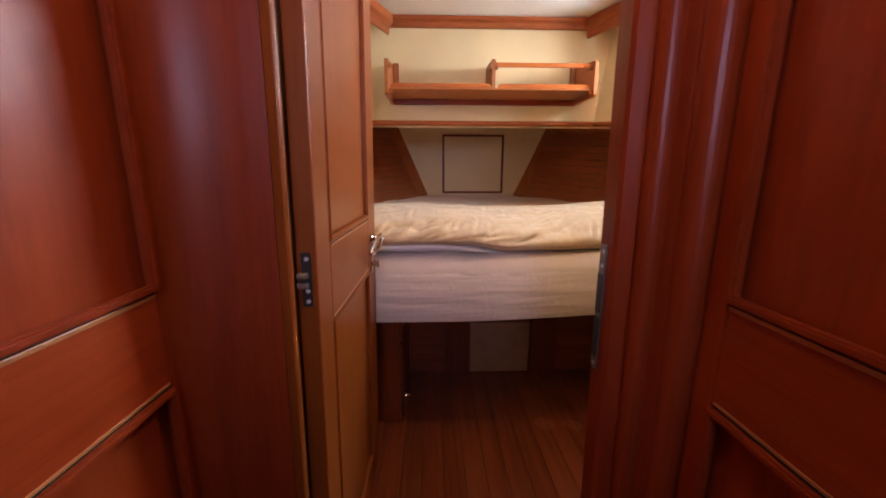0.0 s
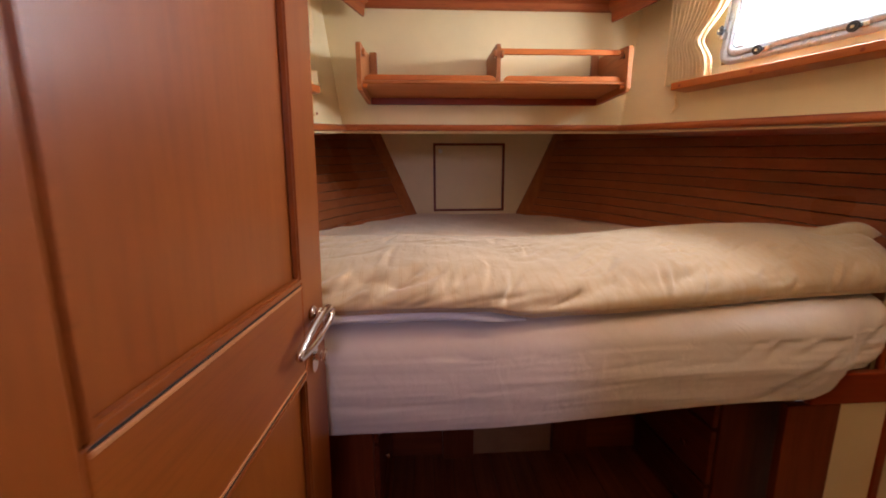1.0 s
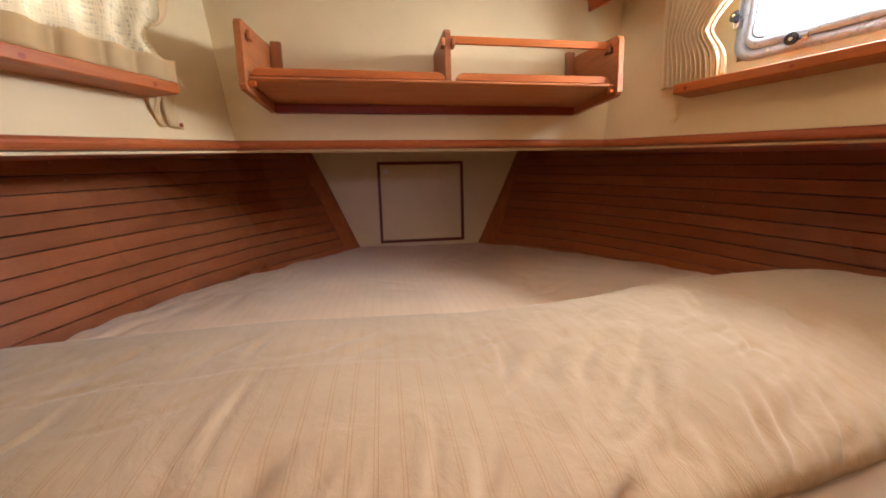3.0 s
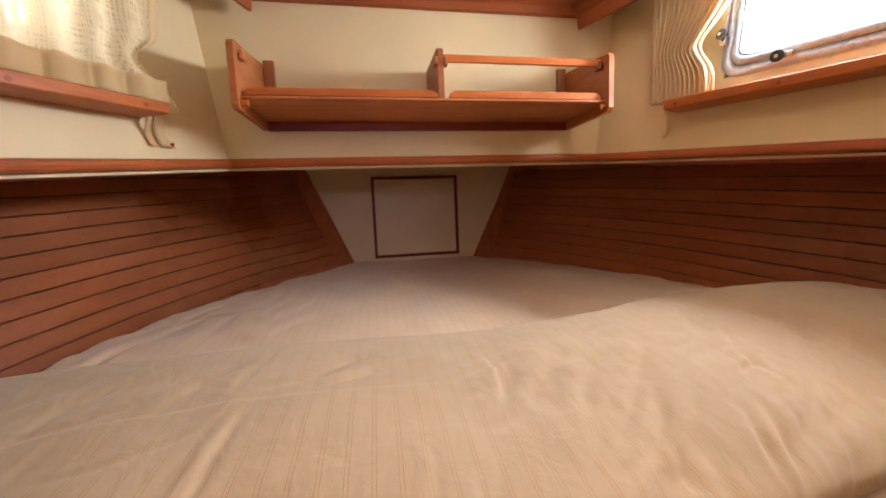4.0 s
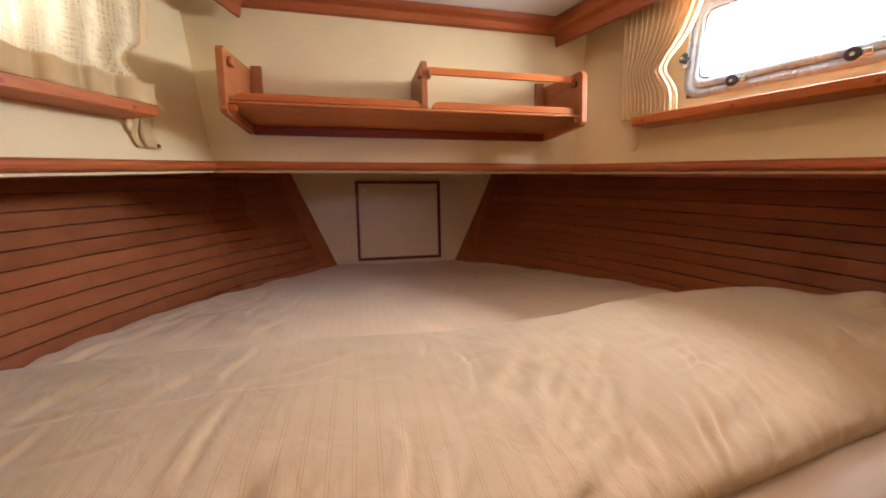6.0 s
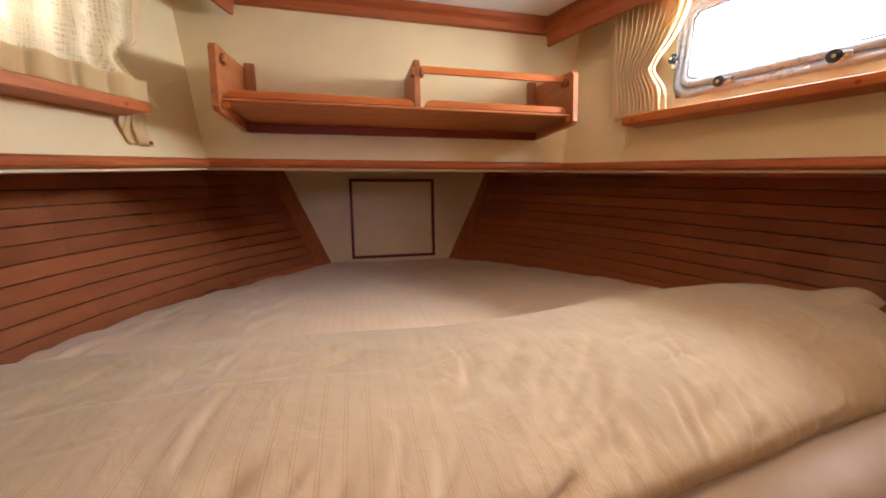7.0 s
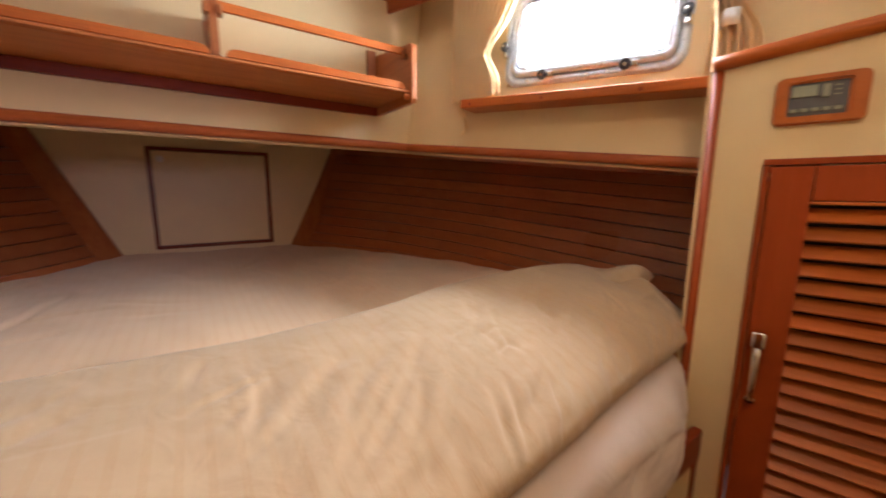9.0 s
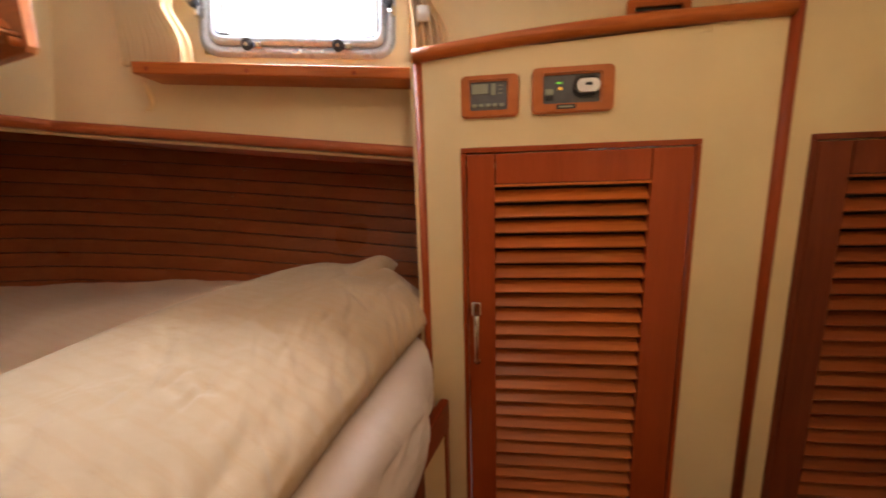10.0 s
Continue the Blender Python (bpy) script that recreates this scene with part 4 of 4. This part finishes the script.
def hem_place(u, v):
    a = 0.275 + u * 0.97
    z = 1.5585 - 0.077 * (a - 0.293) + v * 0.060
    pleat = sum(math.exp(-((a - c) / 0.004) ** 2) for c in (0.375, 0.455, 0.545, 0.66, 0.78))
    return (-a, -0.074 + 0.009 * math.sin(2 * math.pi * 11 * u + 0.8 * n3(u * 3, 1 - v * 0.2, 8)) + 0.006 * n3(u * 9, 6 - v, 10) + 0.007 * pleat, z)


part("hem", sheet_mesh(220, 6, hem_place, 0.001), CURTAIN, left_curtain, "doubled hem", True)


def edge_place(u, v):
    z = 1.556 + v * (CEIL_Z - 0.015 - 1.556)
    wide = 0.006 + 0.034 * smooth01((z - 1.67) / 0.09) + 0.034 * smooth01((1.645 - z) / 0.08)
    a = 0.262 + 0.085 * drawn(z) - u * wide
    return (-a, -0.070 + 0.020 * u + 0.006 * math.sin(z * 40 + u), z)


part("turned_edge", sheet_mesh(4, 60, edge_place, 0.0015), CURTAIN_THICK, left_curtain, "turned-back edge of heavier cloth", True)
band = part("curtain_band", ring(rrect(1.066, 1.106, -0.050, -0.010, 0.016), rrect(1.069, 1.103, -0.047, -0.013, 0.014), 1.665, 1.705, 0.001), WHITEP, None, "", True)
band.data.transform(Matrix(((1, 0, 0, 0), (0, 0, 1, 0), (0, 1, 0, 0), (0, 0, 0, 1))))
band.matrix_world = RW
tagged(band, "narrow white band round the gathered curtain", "curtain tie", "curtain ties")


def tie(name, m, s, u, z0, z1, label, w=0.012):
    def place(a, b):
        z = z0 + (z1 - z0) * b
        return (s * (u + (a - 0.5) * w * (1 + 0.6 * b) + 0.012 * math.sin(b * 4)), -0.014 - 0.010 * math.sin(b * 6), z)
    ob = part(name, sheet_mesh(4, 16, place, 0.0015), CURTAIN, None, "", True)
    ob.matrix_world = m
    return tagged(ob, label, "curtain tie", "curtain ties")


tie("curtain_tie", RW, 1, 0.29, 1.545, 1.462, "thin cream curtain tie hanging below the shelf", 0.010)
tl = tie("curtain_tie", LW, -1, 0.245, 1.62, 1.452, "cream curtain tie with a small button", 0.030)
part("button", disc((-0.238, -0.030, 1.458), 0.006, 0.004, "y", 12, 0.001), WOOD["X"], tl, "small dark button")
tie("curtain_tie", LW, -1, 0.285, 1.545, 1.450, "narrow cream curtain tie", 0.012)

# ---- locker front with louvred doors ----
locker = thing("hanging_locker", "cream fronted hanging locker with a louvred door", "locker", "", "", CF)


def face_piece(x0, x1, z0, z1):
    return box(x0, x1, 0.0, 0.02, z0, z1)


part("front", join(face_piece(0.0, 0.106, 0, 1.53), face_piece(0.693, 0.862, 0, 1.57), face_piece(0.106, 0.693, 1.317, 1.55), face_piece(0.106, 0.693, 0, 0.12)), CREAM, locker, "cream vinyl front")
part("side", box(-0.02, -0.0015, 0.002, 0.30, 0.0, 1.53), CREAM, locker)
part("top", prism(((0.0, 1.522), (0.862, 1.560), (0.862, 1.575), (0.0, 1.537)), 0.003, 0.32, "y"), CREAM, locker)
part("corner_trim", tube([(0.0, 0.004, 0.0), (0.0, 0.004, 1.53)], 0.012, 12), LOCKERWOOD, locker, "rounded mahogany corner trim", True)
cap = []
for i in range(13):
    u = -0.012 + 0.872 * i / 12
    cap.append((u, -0.004, 1.541 + 0.045 * (1 - (1 - i / 12) ** 2.2)))
part("cap_rail", tube(cap, 0.017, 14), TEAK["X"], locker, "rounded teak cap rail", True)
part("cap_board", join(*[prism(((a[0], a[2] - 0.010), (b[0], b[2] - 0.010), (b[0], b[2] + 0.010), (a[0], a[2] + 0.010)), 0.0, 0.05, "y") for a, b in zip(cap, cap[1:])]), TEAK["X"], locker)


def louvre_door(parent, u0, u1, z0, z1, wood_leaf, wood_slat):
    d = part("door_frame", join(box(u0, u1, -0.008, 0.015, z1 - 0.014, z1, 0.002), box(u0, u0 + 0.012, -0.008, 0.015, z0, z1 - 0.014, 0.002), box(u1 - 0.012, u1, -0.008, 0.015, z0, z1 - 0.014, 0.002)), wood_leaf, parent)
    leaf = part("louvred_door", join(
        box(u0 + 0.015, u0 + 0.0885, -0.006, 0.014, z0 + 0.006, z1 - 0.017, 0.002),
        box(u1 - 0.1105, u1 - 0.015, -0.006, 0.014, z0 + 0.006, z1 - 0.017, 0.002),
        box(u0 + 0.0905, u1 - 0.1125, -0.006, 0.014, z1 - 0.092, z1 - 0.017, 0.002),
        box(u0 + 0.0905, u1 - 0.1125, -0.006, 0.014, z0 + 0.006, z0 + 0.10, 0.002)), wood_leaf, parent, "framed louvred door")
    z = z1 - 0.124
    slat = None
    while z > z0 + 0.11:
        if slat is None:
            bm = box(u0 + 0.088, u1 - 0.110, -0.0035, 0.0035, -0.0195, 0.0195, 0.002)
            bm.transform(Matrix.Rotation(radians(-44), 4, "X"))
            slat = part("slat", bm, wood_slat, leaf)
            slat.location = (0, 0.0115, z)
        else:
            o = new("slat", slat.data)
            o.parent = leaf
            o.location = (0, 0.0115, z)
        z -= 0.0405
    part("top_lip", box(u0 + 0.089, u1 - 0.111, -0.010, 0.010, z1 - 0.100, z1 - 0.0935, 0.002), wood_slat, leaf)
    # near-black sheet: the shade behind the slats is put into its colour
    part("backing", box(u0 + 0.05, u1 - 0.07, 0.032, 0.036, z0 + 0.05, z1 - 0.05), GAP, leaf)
    hx = u0 + 0.036
    return leaf, hx


leaf, hx = louvre_door(locker, 0.106, 0.693, 0.12, 1.317, LOCKERWOOD, TEAK["X"])
part("handle", join(tube([(hx, -0.004, 0.885), (hx, -0.024, 0.880), (hx, -0.032, 0.855), (hx, -0.034, 0.825), (hx, -0.030, 0.780), (hx, -0.022, 0.745), (hx, -0.004, 0.738)], [0.010, 0.010, 0.009, 0.0075, 0.0065, 0.007, 0.009]),
                    disc((hx, -0.010, 0.885), 0.012, 0.006, "y", 16, 0.002), disc((hx, -0.010, 0.738), 0.010, 0.006, "y", 16, 0.002), box(hx - 0.013, hx + 0.013, -0.036, -0.020, 0.880, 0.918, 0.003)), CHROME, leaf, "slender chrome handle", True)

locker2 = thing("tall_locker", "tall cream locker with a louvred door darkened for shade", "locker", "", "", CF)
part("front", join(face_piece(0.880, 0.935, 0, CEIL_Z), face_piece(1.520, 1.62, 0, CEIL_Z), face_piece(0.935, 1.520, 1.317, CEIL_Z), face_piece(0.935, 1.520, 0, 0.12)), CREAM, locker2, "cream vinyl front")
part("post", tube([(0.871, 0.0, 0.0), (0.871, 0.0, CEIL_Z)], 0.014, 14), LOCKERWOOD, locker2, "half-round mahogany post", True)
part("side", box(0.864, 0.878, 0.02, 0.5, 0, CEIL_Z), CREAM, locker2)
part("upper_trim", box(0.90, 1.60, -0.008, -0.001, 1.60, 1.64, 0.003), WOOD["X"], locker2, "dark mahogany trim")
# same door as the hanging locker's; its shade is put into darker woods
louvre_door(locker2, 0.935, 1.520, 0.12, 1.317, DARKWOOD["Z"], LEDGEWOOD)


def panel(name, u0, u1, z0, z1, i0, i1, j0, j1, label):
    p = thing(name, label, "control panel", "", "", CF)
    part("surround", ring(rrect(u0, u1, z0, z1, 0.014), rrect(i0, i1, j0, j1, 0.004), -0.012, 0.0, 0.004), SURROUND, p, "rounded teak surround")
    part("fascia", box(i0 - 0.002, i1 + 0.002, -0.005, 0.0, j0 - 0.002, j1 + 0.002), GREY, p, "dark grey fascia")
    return p


p1 = panel("heater_control", 0.110, 0.255, 1.387, 1.487, 0.133, 0.226, 1.405, 1.472, "heater control with a small display in teak surround")
part("display", box(0.138, 0.178, -0.008, -0.004, 1.444, 1.467, 0.001), LCD, p1, "grey-green display")
part("slot", box(0.186, 0.197, -0.008, -0.004, 1.440, 1.467, 0.001), LCD, p1)
for z in (1.443, 1.452, 1.461):
    part("mark", box(0.204, 0.214, -0.006, -0.004, z, z + 0.0025), LCD, p1)
for i in range(5):
    part("button", box(0.138 + 0.017 * i, 0.150 + 0.017 * i, -0.008, -0.004, 1.413, 1.421, 0.001), LCD, p1)
p2 = panel("switch_panel", 0.286, 0.482, 1.389, 1.495, 0.314, 0.449, 1.412, 1.477, "switch panel with a white knob in teak surround")
part("knob", prism(rrect(0.391, 0.445, 1.432, 1.462, 0.0145), -0.024, -0.012, "y", 0.002), WHITEP, p2, "oval white knob")
part("knob_mark", box(0.410, 0.426, -0.0255, -0.0235, 1.447, 1.453, 0.0005), BLACK, p2, "dark pointer")
part("ring", ring(rrect(0.384, 0.4485, 1.424, 1.474, 0.024), rrect(0.388, 0.4445, 1.428, 1.470, 0.020), -0.012, -0.005), BLACK, p2)
part("lamp", box(0.346, 0.351, -0.008, -0.004, 1.457, 1.461), LED_G, p2, "lit green lamp")
part("lamp", box(0.353, 0.358, -0.008, -0.004, 1.457, 1.461), LED_G, p2, "lit green lamp")
part("lamp", box(0.350, 0.360, -0.008, -0.004, 1.443, 1.449), LED_Y, p2, "lit amber lamp")
part("switch", box(0.318, 0.338, -0.011, -0.004, 1.432, 1.446, 0.002), LCD, p2, "grey rocker switch")
part("switch", box(0.318, 0.338, -0.010, -0.004, 1.420, 1.431, 0.002), BLACK, p2, "black rocker half")
part("name_mark", box(0.352, 0.385, -0.0136, -0.0131, 1.4015, 1.4055), LCD, p2, "pale unreadable mark")
part("name_bar", box(0.345, 0.392, -0.013, -0.011, 1.398, 1.409, 0.002), BLACK, p2, "black name plate")

# small vent above the locker top
vent = thing("air_vent", "small louvred teak air vent above the locker", "vent", "", "", CF)
part("vent_frame", ring([(0.58, 1.554), (0.752, 1.554), (0.752, 1.72), (0.58, 1.72)], [(0.602, 1.562), (0.730, 1.562), (0.730, 1.70), (0.602, 1.70)], 0.212, 0.225, 0.002), TEAK["X"], vent)
for i in range(9):
    part("slat", box(0.603, 0.729, 0.217, 0.222, 1.571 + 0.0145 * i, 1.5735 + 0.0145 * i), WOOD["X"], vent)
# black sheet in place of a hollow; its colour gives the recess's shade
part("backing", box(0.61, 0.75, 0.226, 0.230, 1.57, 1.71), BLACK, vent)
structure("wall_locker_back", box(0.0, 0.864, 0.232, 0.262, 1.5, CEIL_Z), CREAM, "cream wall behind the locker top", "wall", CF)

# ---- unseen ceiling lamps, added for warm light in cabin and passage ----
for cx, cy, k in ((0.70, 0.86, 1.0), (0.09, 0.26, 0.85)):
    dome = thing("added_ceiling_lamp", "unseen round ceiling lamp in a steel rim, added for warm light", "lamp", "ceiling lamps")
    part("rim", disc((cx, cy, 2.022), 0.125 * k, 0.027, "z", 32, 0.004), STEEL, dome, "steel rim", True)
    part("diffuser", disc((cx, cy, 2.014), 0.105 * k, 0.008, "z", 32, 0.003), DIFFUSER, dome, "warm white diffuser", True)

# ---- floor planks ----
x = -0.75
while x < 1.6:
    for y0, y1 in ((-1.55, -0.2), (-0.197, 0.9), (0.903, 1.95)):
        part("plank", box(x, x + 0.0788, y0, y1, -0.006, 0.0, 0.0012, 1), FLOORWOOD, floor)
    x += 0.080
